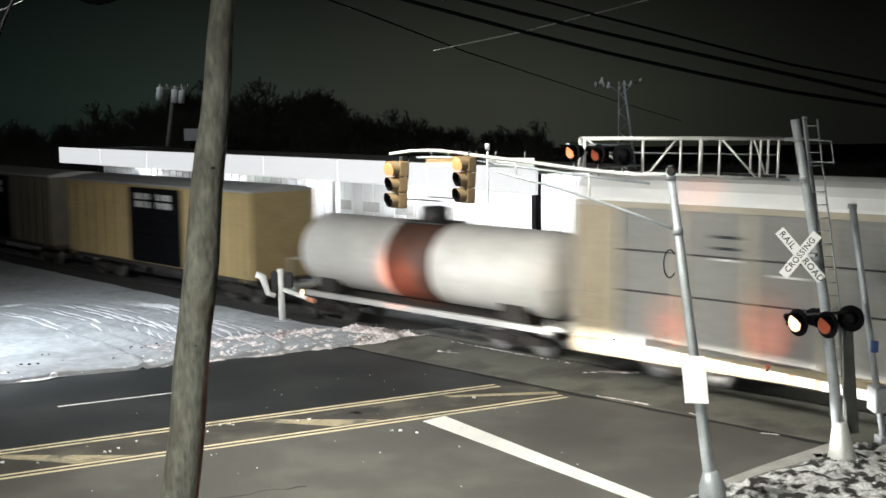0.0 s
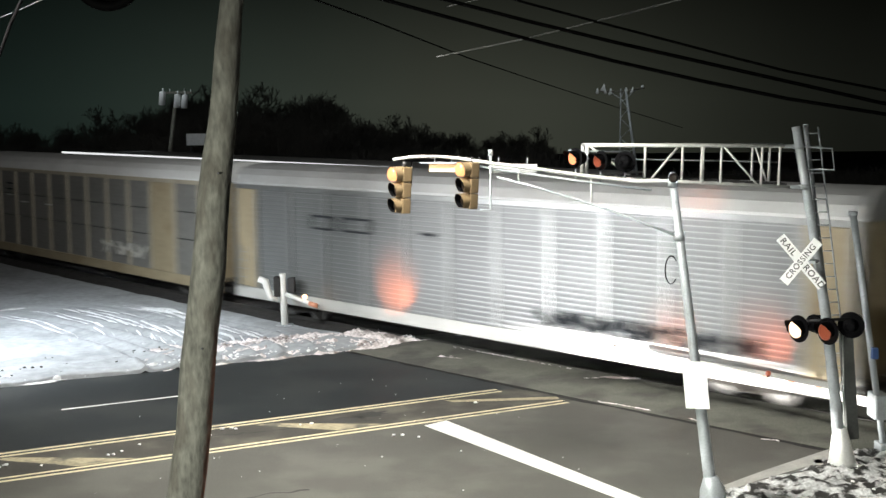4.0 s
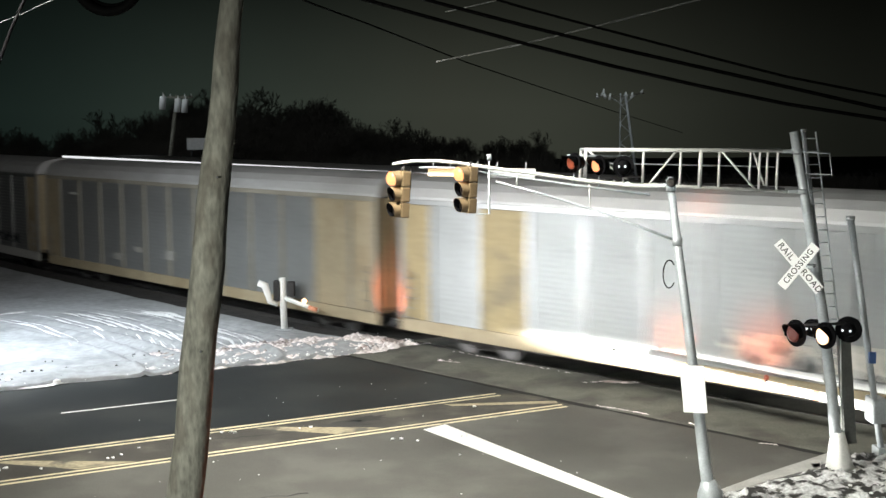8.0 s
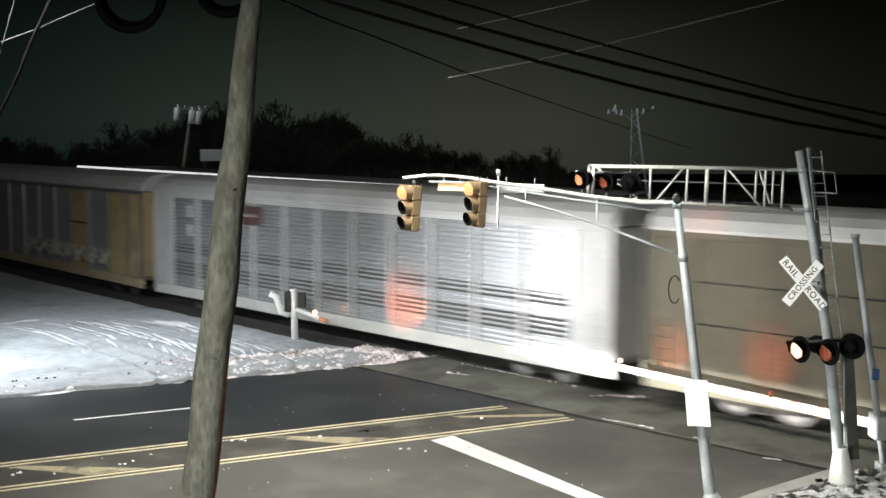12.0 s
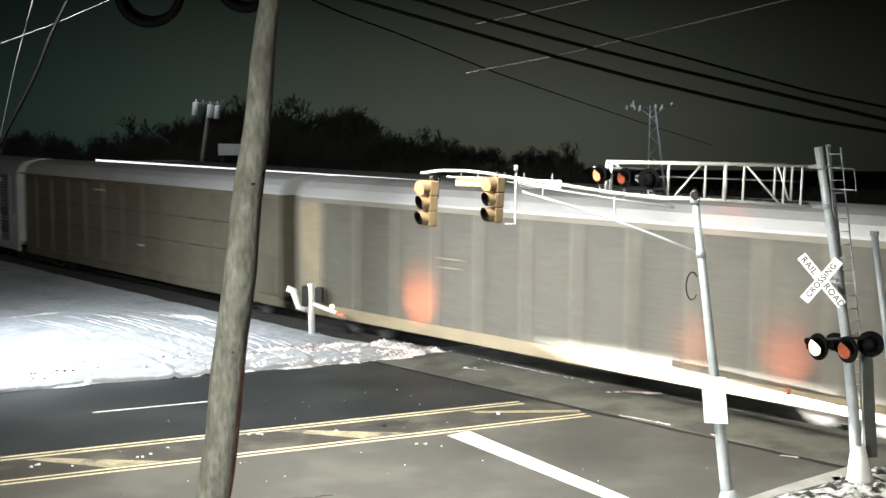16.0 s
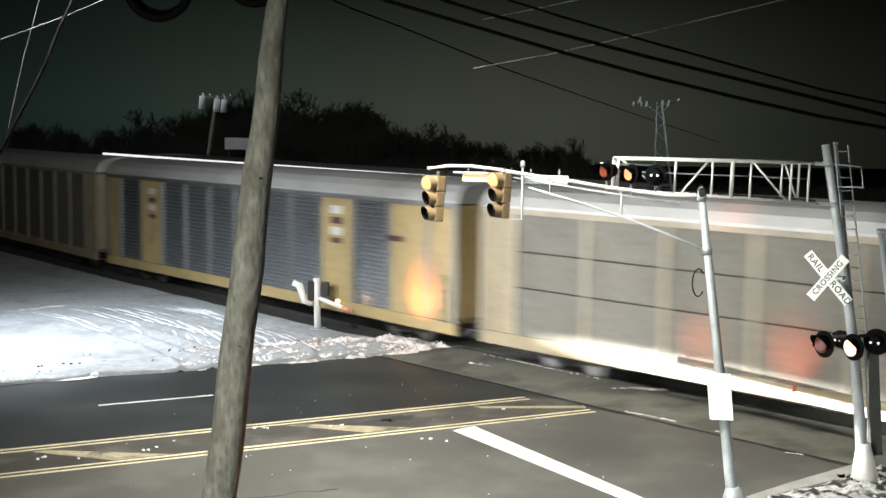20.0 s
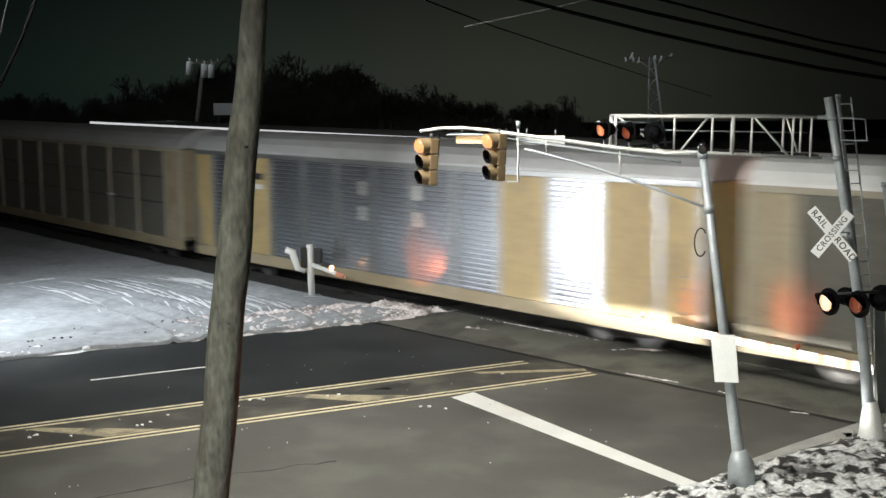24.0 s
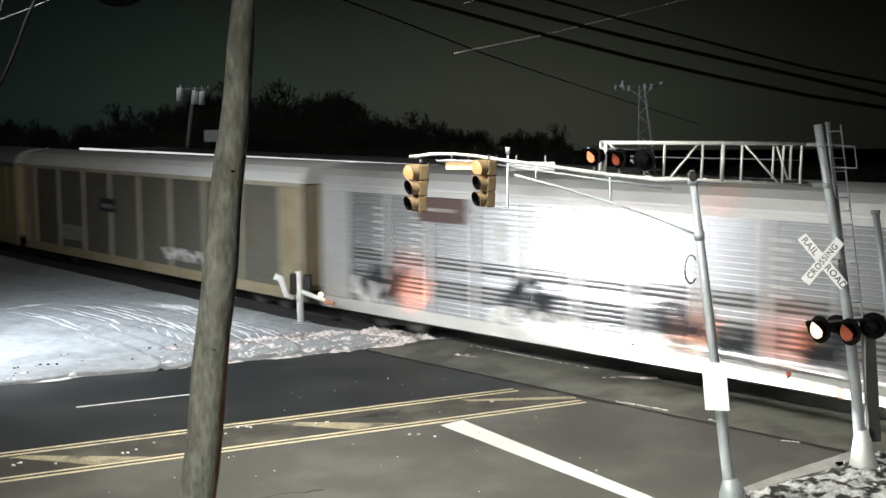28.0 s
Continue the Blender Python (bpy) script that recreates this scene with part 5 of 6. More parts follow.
def build_wires():
    y = 32.0
    cable("overhead_cable", "thick black overhead cable", [(-9.0, y, 12.9), (-2.8, y, 11.11), (0.02, y, 10.32), (2.32, y, 9.68), (4.65, y, 9.08), (6.86, y, 8.57), (9.08, y, 8.1), (17.0, y, 6.8)], 0.05, RUBBER)
    cable("overhead_cable", "thick black overhead cable", [(-9.0, y, 13.3), (-1.2, y, 11.11), (0.03, y, 10.74), (2.3, y, 10.14), (4.65, y, 9.56), (7.59, y, 8.88), (9.8, y, 8.37), (11.43, y, 7.99), (18.0, y, 6.8)], 0.05, RUBBER)
    cable("overhead_cable", "black overhead cable across the road", [(-7.0, y, 13.2), (0.99, y, 10.98), (2.3, y, 10.59), (4.06, y, 10.11), (6.11, y, 9.57), (7.58, y, 9.18), (9.06, y, 8.8), (18.0, y, 7.0)], 0.034, RUBBER)
    cable("overhead_wire", "thin pale overhead wire", [(0.02, y, 9.24), (2.31, y, 9.69), (4.64, y, 10.24), (7.55, y, 10.97), (15.0, y, 12.9)], 0.016, WIRE)
    cable("overhead_wire", "thin pale overhead wire", [(0.26, y, 10.5), (1.72, y, 10.81), (2.96, y, 11.09), (9.0, y, 12.5)], 0.011, WIRE)
    cable("overhead_wire", "thin pale overhead wire", [(-17.0, y, 8.2), (-11.44, y, 10.2), (-10.69, y, 10.47), (-9.36, y, 11.04), (-7.0, y, 12.0)], 0.011, DIMMED_WIRE)
    cable("overhead_wire", "thin pale overhead wire", [(-13.2, y, 4.0), (-12.27, y, 7.45), (-12.1, y, 8.2), (-11.79, y, 9.45), (-11.43, y, 10.65), (-11.0, y, 12.0)], 0.008, DIMMED_WIRE)
    cable("guy_cable", "black guy cable fixed in the ground", [(-16.4, y, -0.1), (-13.2, y, 5.6), (-11.5, y, 8.7), (-11.21, y, 9.28), (-10.86, y, 10.13), (-10.35, y, 11.14), (-9.6, y, 12.6)], 0.05, RUBBER)
    cable("overhead_wire", "thin dark overhead wire to a far pole", [(-4.6, 27.0, 11.1), (-3.34, 34.0, 10.92), (-2.28, 40.0, 10.88), (1.4, 54.0, 10.22), (5.06, 66.0, 9.63), (13.43, 92.0, 8.25), (24.18, 120.0, 6.3)], 0.03, RUBBER)


def lens_pair(bm, r, depth):
    """A lens on a thin carrier: lit on its face, dark behind."""
    tube(bm, [(0, -0.011, 0), (0, 0.011, 0)], [r + 0.016, r + 0.016], 24, mat=2)
    tube(bm, [(0, 0.012, 0), (0, depth, 0), (0, depth + 0.02, 0)], [r, r, r * 0.75], 24, mat=0)
    tube(bm, [(0, -0.012, 0), (0, -depth, 0), (0, -depth - 0.02, 0)], [r, r, r * 0.75], 24, mat=1)


def flasher(parent, m, lit, phase, r=0.3, dead=False, off=None):
    """A round flashing lamp: black target disc, hood, and a two-faced lens that turns. Its face looks along +y."""
    bm = bmesh.new()
    tube(bm, [(0, -0.03, 0), (0, 0.0, 0)], [r, r], 30)
    tube(bm, [(0, -0.22, 0), (0, -0.2, 0), (0, -0.03, 0)], [0.05, 0.13, 0.16], 16)
    disc = part("target_disc", bm, BLACK, parent)
    disc.matrix_basis = m
    bm = bmesh.new()
    n = 20
    inner = []
    for k, y in enumerate((0.0, 0.30)):
        row = []
        for i in range(n + 1):
            a = math.pi * (-0.12 + 1.24 * i / n)
            q = 0.70 * r if k == 0 else 0.74 * r
            depth = y if k == 0 else 0.12 + 0.18 * max(0, math.sin(a))
            row.append(bm.verts.new((q * math.cos(a), depth, q * math.sin(a))))
        inner.append(row)
    for i in range(n):
        bm.faces.new((inner[0][i], inner[0][i + 1], inner[1][i + 1], inner[1][i]))
    geom = bmesh.ops.solidify(bm, geom=bm.faces[:], thickness=0.008)
    part("hood", bm, BLACK, disc)
    if dead:
        # small tell-tale lights in the back of the lamp
        for dx in (-0.22 * r, 0.36 * r):
            bm = bmesh.new()
            lens_pair(bm, 0.024, 0.004)
            peep = part("tell_tale", bm, (TELL_TALE, BLACK, BLACK), disc)
            peep.matrix_basis = pose(dx, -0.245, 0.01, 0, 0, 180)
            BLINKERS.append((peep, 1))
        return
    bm = bmesh.new()
    lens_pair(bm, 0.64 * r, 0.02)
    lens = part("lens", bm, (lit, off or RED_OFF, BLACK), disc)
    lens.matrix_basis = pose(0, 0.06, 0)
    BLINKERS.append((lens, phase))


# true size and place of the mast, its arm and what hangs on it
MAST_SIZE = Matrix.Translation((0.03, 0.35, 7.75)) @ Matrix.Scale(0.9226, 4) @ Matrix.Translation((-0.03, -0.35, -7.75))


def build_mast_arm():
    t = thing("signal_mast", "galvanised steel mast arm with two traffic signals", "traffic signal mast", MAST_SIZE)
    base, top = Vector((5.72, 25.55, 0.0)), Vector((4.98, 26.3, 6.42))
    foot = base + Vector((0.075, -0.076, -0.65))
    bm = bmesh.new()
    tube(bm, [foot, base, base.lerp(top, 0.5), top], [0.135, 0.13, 0.10, 0.078], 20)
    tube(bm, [top, top + Vector((-0.01, 0, 0.05))], [0.088, 0.08], 16)
    part("pole", bm, GALV, t)
    bm = bmesh.new()
    tube(bm, [foot + Vector((0.0, 0, -0.05)), foot + Vector((-0.04, 0, 0.5)), foot + Vector((-0.08, 0.03, 0.75))], [0.31, 0.27, 0.155], 8)
    tube(bm, [foot + Vector((0, 0, -0.1)), foot + Vector((0, 0, 0.05))], [0.36, 0.36], 16)
    part("base_cover", bm, GALV, t)
    bm = bmesh.new()
    arm = [(5.0, 26.35, 6.33), (4.3, 26.7, 6.30), (3.2, 27.0, 6.42), (2.2, 27.2, 6.56), (1.1, 27.2, 6.71), (0.5, 27.2, 6.81), (0.0, 27.2, 6.86), (-0.5, 27.2, 6.86), (-0.98, 27.2, 6.80)]
    tube(bm, arm, [0.042] * 5 + [0.036] * 4, 12)
    part("arm", bm, GALV_LIGHT, t)
    bm = bmesh.new()
    tube(bm, [(4.6, 26.6, 6.12), (2.9, 27.1, 6.33), (1.35, 27.25, 6.55), (0.6, 27.25, 6.70), (-0.4, 27.25, 6.72)], 0.026, 10)
    part("lower_arm", bm, GALV, t)
    bm = bmesh.new()
    tube(bm, [(5.12, 26.25, 5.15), (4.2, 26.6, 5.50), (3.36, 26.9, 5.80), (2.4, 27.1, 6.10), (1.3, 27.2, 6.40)], 0.027, 10)
    part("brace", bm, GALV, t)
    for p, q in (((3.36, 26.92, 5.80), (3.34, 26.98, 6.40)), ((1.78, 27.2, 6.28), (1.77, 27.2, 6.60))):
        bm = bmesh.new()
        tube(bm, [p, q], 0.02, 8)
        part("strut", bm, GALV_LIGHT, t)
    for z in (6.3, 5.15):
        bm = bmesh.new()
        c = base.lerp(top, z / 6.42)
        tube(bm, [c - Vector((0, 0, 0.09)), c + Vector((0, 0, 0.09))], 0.108, 16)
        part("clamp", bm, GALV, t)
    bm = bmesh.new()
    tube(bm, [(1.16, 27.2, 6.95), (1.16, 27.2, 5.68), (0.92, 27.2, 5.68)], 0.022, 8)
    tube(bm, [(1.16, 27.2, 7.0), (1.16, 27.2, 6.86)], 0.05, 10)
    part("hanger_pipe", bm, GALV, t)
    # pole wiring loop
    bm = bmesh.new()
    pts = [(5.14 + 0.13 * math.cos(a) - 0.19, 26.1, 4.45 + 0.3 * math.sin(a)) for a in [0.7 + 4.9 * i / 16 for i in range(17)]]
    tube(bm, pts, 0.014, 6)
    part("cable_loop", bm, RUBBER, t)
    # preemption strobe on top
    bm = bmesh.new()
    tube(bm, [top + Vector((0, 0, 0.05)), top + Vector((0, 0, 0.09)), top + Vector((0, 0, 0.11))], [0.06, 0.06, 0.04], 12)
    strobe = part("strobe", bm, DARK_STEEL, t, "small strobe lamp that flashes white")
    bm = bmesh.new()
    lens_pair(bm, 0.085, 0.03)
    flash = part("flash_lens", bm, (STROBE_ON, LENS_DARK, BLACK), strobe)
    flash.matrix_basis = pose(top.x, top.y - 0.14, top.z - 0.02, 0, 0, 349)
    STROBES.append(flash)
    # plate low on the pole
    s = thing("plate_sign", "blank white reflective sign on the signal mast", "sign", MAST_SIZE)
    bm = bmesh.new()
    box(bm, -0.28, 0.28, -0.012, 0.012, -0.50, 0.50, bevel=0.01)
    b = part("plate", bm, SIGN_WHITE, s)
    b.matrix_basis = pose(5.38, 25.50, 2.08, 0, -6.5, -40)
    bm = bmesh.new()
    box(bm, -0.17, 0.17, -0.02, 0.1, -0.03, 0.03)
    b = part("bracket", bm, GALV, s)
    b.matrix_basis = pose(5.42, 25.60, 2.3, 0, -6.5, -40)
    # street-name blade, its amber glow put into the material, and white panel on the arm
    for x, w, z, h, mat, lab in ((0.12, 0.62, 6.60, 0.17, SIGN_AMBER, "street name sign given an amber glow, with unreadable lettering"), (1.66, 1.06, 6.57, 0.21, SIGN_WHITE, "white street sign panel with unreadable lettering")):
        s = thing("street_sign", lab, "sign", MAST_SIZE)
        bm = bmesh.new()
        box(bm, -w / 2, w / 2, -0.02, 0.02, -h / 2, h / 2, bevel=0.008)
        b = part("panel", bm, mat, s)
        b.matrix_basis = pose(x, 27.32, z, 0, 1, 0)
        for dx in (-w * 0.3, w * 0.3):
            bm = bmesh.new()
            box(bm, dx - 0.012, dx + 0.012, -0.02, 0.02, h / 2, h / 2 + 0.14)
            p = part("hanger", bm, GALV, s)
            p.matrix_basis = pose(x, 27.32, z, 0, 1, 0)


def signal_head(x, y, z, lean):
    """Three-section signal, facing the traffic from the west: +y of its own space."""
    s = thing("traffic_signal", "yellow three-section traffic signal with its top lamp lit", "traffic signal", MAST_SIZE @ pose(x, y, z, 0, lean, 0) @ pose(0, 0, 0, 0, 0, 124), group="traffic signals")
    for k in range(3):
        zc = 0.345 - 0.345 * k
        bm = bmesh.new()
        box(bm, -0.17, 0.17, -0.11, 0.11, zc - 0.168, zc + 0.168, bevel=0.03)
        sec = part("housing", bm, SIGNAL_YELLOW, s)
        bm = bmesh.new()
        # the lit lens is stretched forward so that its glow fills the visor
        reach = 0.20 if k == 0 else 0.0
        tube(bm, [(0, 0.11, zc), (0, 0.125 + reach, zc), (0, 0.16 + reach, zc), (0, 0.185 + reach, zc)], [0.15, 0.152, 0.12, 0.05], 22)
        part("lens", bm, AMBER_ON if k == 0 else LENS_DARK, sec, "lit orange lens" if k == 0 else "dark lens")
        # tunnel visor: painted outside, black inside except round the lit lens, cut back at the bottom
        bm = bmesh.new()
        n = 24
        rows = []
        for q, y2 in ((0.155, 0.11), (0.155, 0.36), (0.165, 0.36), (0.165, 0.11)):
            row = []
            for i in range(n + 1):
                a = math.pi * (-0.38 + 1.76 * i / n)
                d = y2 if y2 < 0.2 else 0.29 + 0.05 * math.sin(a)
                row.append(bm.verts.new((q * math.cos(a), d, zc + q * math.sin(a))))
            rows.append(row)
        for k2 in range(3):
            for i in range(n):
                bm.faces.new((rows[k2][i], rows[k2][i + 1], rows[k2 + 1][i + 1], rows[k2 + 1][i])).material_index = 1 if k2 == 0 and k else 0
        bmesh.ops.recalc_face_normals(bm, faces=bm.faces)
        part("visor", bm, (SIGNAL_YELLOW, BLACK), sec)
    bm = bmesh.new()
    tube(bm, [(0, 0, 0.5), (0, 0, 0.62)], 0.04, 10)
    tube(bm, [(0, -0.12, 0.1), (0, -0.2, 0.1), (0, -0.2, 0.62)], 0.02, 8)
    part("hanger", bm, DARK_STEEL, s)


def build_cantilever():
    t = thing("crossing_mast", "galvanised cantilever mast with a truss over the road", "crossing signal mast")
    base, top = Vector((8.80, 26.4, 0.0)), Vector((7.66, 26.5, 7.45))
    bm = bmesh.new()
    tube(bm, [base, base.lerp(top, 0.2) + Vector((0.07, 0, 0)), base.lerp(top, 0.45) + Vector((0.11, 0, 0)), base.lerp(top, 0.72) + Vector((0.07, 0, 0)), top], [0.135, 0.122, 0.11, 0.10, 0.09], 22)
    part("mast", bm, GALV, t)
    bm = bmesh.new()
    tube(bm, [base + Vector((0.02, 0, 0.08)), base + Vector((0.01, 0, 0.16)), base + Vector((-0.05, 0, 0.9))], [0.33, 0.29, 0.145], 22)
    part("base_cover", bm, GALV_LIGHT, t)
    # flange ring: its dark colour also gives the shadow beneath the cover
    bm = bmesh.new()
    tube(bm, [base + Vector((0.02, 0, 0.05)), base + Vector((0.02, 0, 0.09))], 0.40, 26)
    part("base_flange", bm, DARK_STEEL, t, "round base flange, darkened for the shadow under the cover")
    bm = bmesh.new()
    for i in range(4):
        a = math.pi / 4 + i * math.pi / 2
        tube(bm, [(base.x + 0.42 * math.cos(a), base.y + 0.42 * math.sin(a), 0.0), (base.x + 0.42 * math.cos(a), base.y + 0.42 * math.sin(a), 0.16)], 0.03, 8)
    box(bm, base.x - 0.5, base.x + 0.5, base.y - 0.5, base.y + 0.5, -0.1, 0.05, bevel=0.02)
    part("foundation", bm, CONCRETE, t)
    # truss: two planes, joined
    x0, x1 = 3.18, 7.58
    zt = lambda x: 7.09 - 0.011 * (x - x0)
    zb = lambda x: 6.42 - 0.058 * (x - x0)
    for y, name in ((26.45, "near"), (27.25, "far")):
        bm = bmesh.new()
        tube(bm, [(x0, y, zt(x0)), (x1, y, zt(x1))], 0.034, 10)
        part("top_chord", bm, GALV_LIGHT, t)
        bm = bmesh.new()
        tube(bm, [(x0, y, zb(x0)), (x1, y, zb(x1))], 0.034, 10)
        part("bottom_chord", bm, GALV_LIGHT, t)
        for x, r in ((3.18, 0.04), (4.42, 0.03), (5.22, 0.028), (5.65, 0.045), (6.05, 0.028), (6.92, 0.028), (7.3, 0.028)) if y < 27 else ((3.18, 0.04), (6.92, 0.028), (7.3, 0.028)):
            bm = bmesh.new()
            tube(bm, [(x, y, zb(x)), (x + 0.02, y, zt(x))], r, 8)
            part("vertical", bm, GALV_LIGHT, t)
        for xa, xb in ((5.15, 4.55), (6.1, 6.86)) if y < 27 else ((3.3, 4.3), (6.98, 7.28)):
            bm = bmesh.new()
            tube(bm, [(xa, y, zt(xa)), (xb, y, zb(xb))], 0.024, 8)
            part("diagonal", bm, GALV_LIGHT, t)
    for x in (3.18, 4.42, 5.65, 6.92, 7.45):
        for z, r in ((zb(x), 0.024), (zt(x), 0.02)):
            bm = bmesh.new()
            tube(bm, [(x, 26.45, z), (x, 27.25, z)], r, 8)
            part("cross_tie", bm, GALV, t)
    bm = bmesh.new()
    tube(bm, [(x0, 27.6, 6.78), (x1, 27.6, 6.66)], 0.018, 8)
    tube(bm, [(7.7, 26.6, 7.03), (8.48, 26.6, 6.98), (8.54, 26.6, 6.52), (7.8, 26.6, 6.55)], 0.018, 8)
    part("handrail", bm, GALV, t)
    for i in range(14):
        x = x0 + 0.2 + i * 0.31
        bm = bmesh.new()
        box(bm, x - 0.12, x + 0.12, 26.6, 27.15, zb(x) + 0.03, zb(x) + 0.06)
        part("walkway_plank", bm, DARK_STEEL, t)
    # saddle plates
    for z in (7.03, 6.17):
        bm = bmesh.new()
        c = base.lerp(top, z / 7.45)
        tube(bm, [c - Vector((0, 0, 0.05)), c + Vector((0, 0, 0.05))], 0.118, 16)
        box(bm, c.x - 0.3, c.x - 0.1, c.y - 0.08, c.y + 0.08, z - 0.035, z + 0.035)
        part("saddle", bm, GALV, t)
    # rear conduit and ladder behind the mast
    bm = bmesh.new()
    tube(bm, [(9.06, 26.95, 0.1), (8.02, 27.0, 7.44)], 0.05, 12)
    tube(bm, [(8.02, 27.0, 7.44), (8.02, 27.0, 7.5)], 0.06, 12)
    part("conduit", bm, GALV, t)
    bm = bmesh.new()
    a0, b0, a1, b1 = Vector((8.90, 26.9, 0.6)), Vector((9.24, 26.9, 0.6)), Vector((7.98, 26.9, 7.44)), Vector((8.26, 26.9, 7.44))
    tube(bm, [a0, a1], 0.018, 6)
    tube(bm, [b0, b1], 0.018, 6)
    for i in range(24):
        f = (i + 0.5) / 24
        tube(bm, [a0.lerp(a1, f), b0.lerp(b1, f)], 0.012, 6)
    part("ladder", bm, GALV, t)
    bm = bmesh.new()
    box(bm, -0.13, 0.13, -0.1, 0.1, -1.2, 1.2, bevel=0.015)
    b = part("ladder_guard", bm, GUARD_GREY, t)
    b.matrix_basis = pose(9.04, 26.75, 1.75, 0, -5.0, 0)
    bm = bmesh.new()
    tube(bm, [(8.93, 26.62, 0.5), (8.83, 26.62, 2.95)], 0.018, 8)
    part("guard_edge", bm, GALV_LIGHT, t)
    # lamp bar with the near flashers
    bm = bmesh.new()
    tube(bm, [(7.95, 26.35, 3.28), (9.05, 26.55, 3.28)], 0.03, 8)
    tube(bm, [(8.33, 26.3, 3.28), (8.33, 26.3, 3.02)], 0.06, 10)
    part("lamp_bar", bm, DARK_STEEL, t)
    for x, y, z, ph in ((7.72, 26.2, 3.13, 0), (8.34, 26.15, 3.08, 1)):
        flasher(t, pose(x, y, z, 0, 0, 117), NEAR_ON, ph, 0.295, off=RED_OFF if ph else DULL_OFF)
    flasher(t, pose(8.97, 26.5, 3.15, 0, 0, -35), NEAR_ON, 0, 0.29, dead=True)
    flasher(t, pose(8.25, 26.75, 3.15, 0, 0, -35), NEAR_ON, 0, 0.2, dead=True)
    # flashers at the tip of the truss
    for x, z, ph in ((2.93, 6.83, 0), (3.46, 6.77, 1)):
        flasher(t, pose(x, 26.3, z, 0, 0, 122), RED_ON, ph, 0.215)
    flasher(t, pose(4.0, 26.35, 6.74, 0, 0, -20), RED_ON, 0, 0.23, dead=True)
    bm = bmesh.new()
    tube(bm, [(2.8, 26.45, 6.98), (4.1, 26.6, 6.95)], 0.025, 8)
    for x in (2.95, 3.48, 4.0):
        tube(bm, [(x, 26.45, 6.98), (x, 26.4, 6.3)], 0.02, 8)
    part("lamp_bracket", bm, GALV, t)


def letters(text, size, mat, parent, m):
    cu = bpy.data.curves.new("lettering", "FONT")
    cu.body, cu.size, cu.align_x, cu.align_y, cu.extrude, cu.offset = text, size, "CENTER", "CENTER", 0.002, size * 0.01
    cu.space_character = 1.12
    tmp = new("lettering", cu)
    dg = bpy.context.evaluated_depsgraph_get()
    me = bpy.data.meshes.new_from_object(tmp.evaluated_get(dg))
    bpy.data.objects.remove(tmp)
    me.materials.clear()
    me.materials.append(mat)
    ob = new("lettering", me)
    ob.parent = parent
    ob.matrix_basis = m
    return ob


def build_crossbuck():
    m = pose(7.715, 26.08, 4.60, 0, 0, -30) @ pose(0, 0, 0, 90, 0, 0)
    t = thing("crossbuck", "white crossbuck sign with black railroad crossing lettering", "sign", m)
    for ang, long, z, words in ((-48.0, 1.36, 0.0, (("RAIL", -0.41), ("ROAD", 0.41))), (52.5, 1.16, 0.018, (("CROSSING", 0.0),))):
        bm = bmesh.new()
        box(bm, -long / 2, long / 2, -0.112, 0.112, -0.006, 0.006, bevel=0.004)
        blade = part("blade", bm, SIGN_WHITE, t)
        blade.matrix_basis = pose(0, 0, z, 0, 0, ang)
        for word, dx in words:
            letters(word, 0.195 if word != "CROSSING" else 0.175, SIGN_BLACK, blade, pose(dx, 0, 0.009))
    bm = bmesh.new()
    box(bm, -0.04, 0.3, -0.03, 0.03, -0.3, -0.01)
    part("bracket", bm, GALV, t)


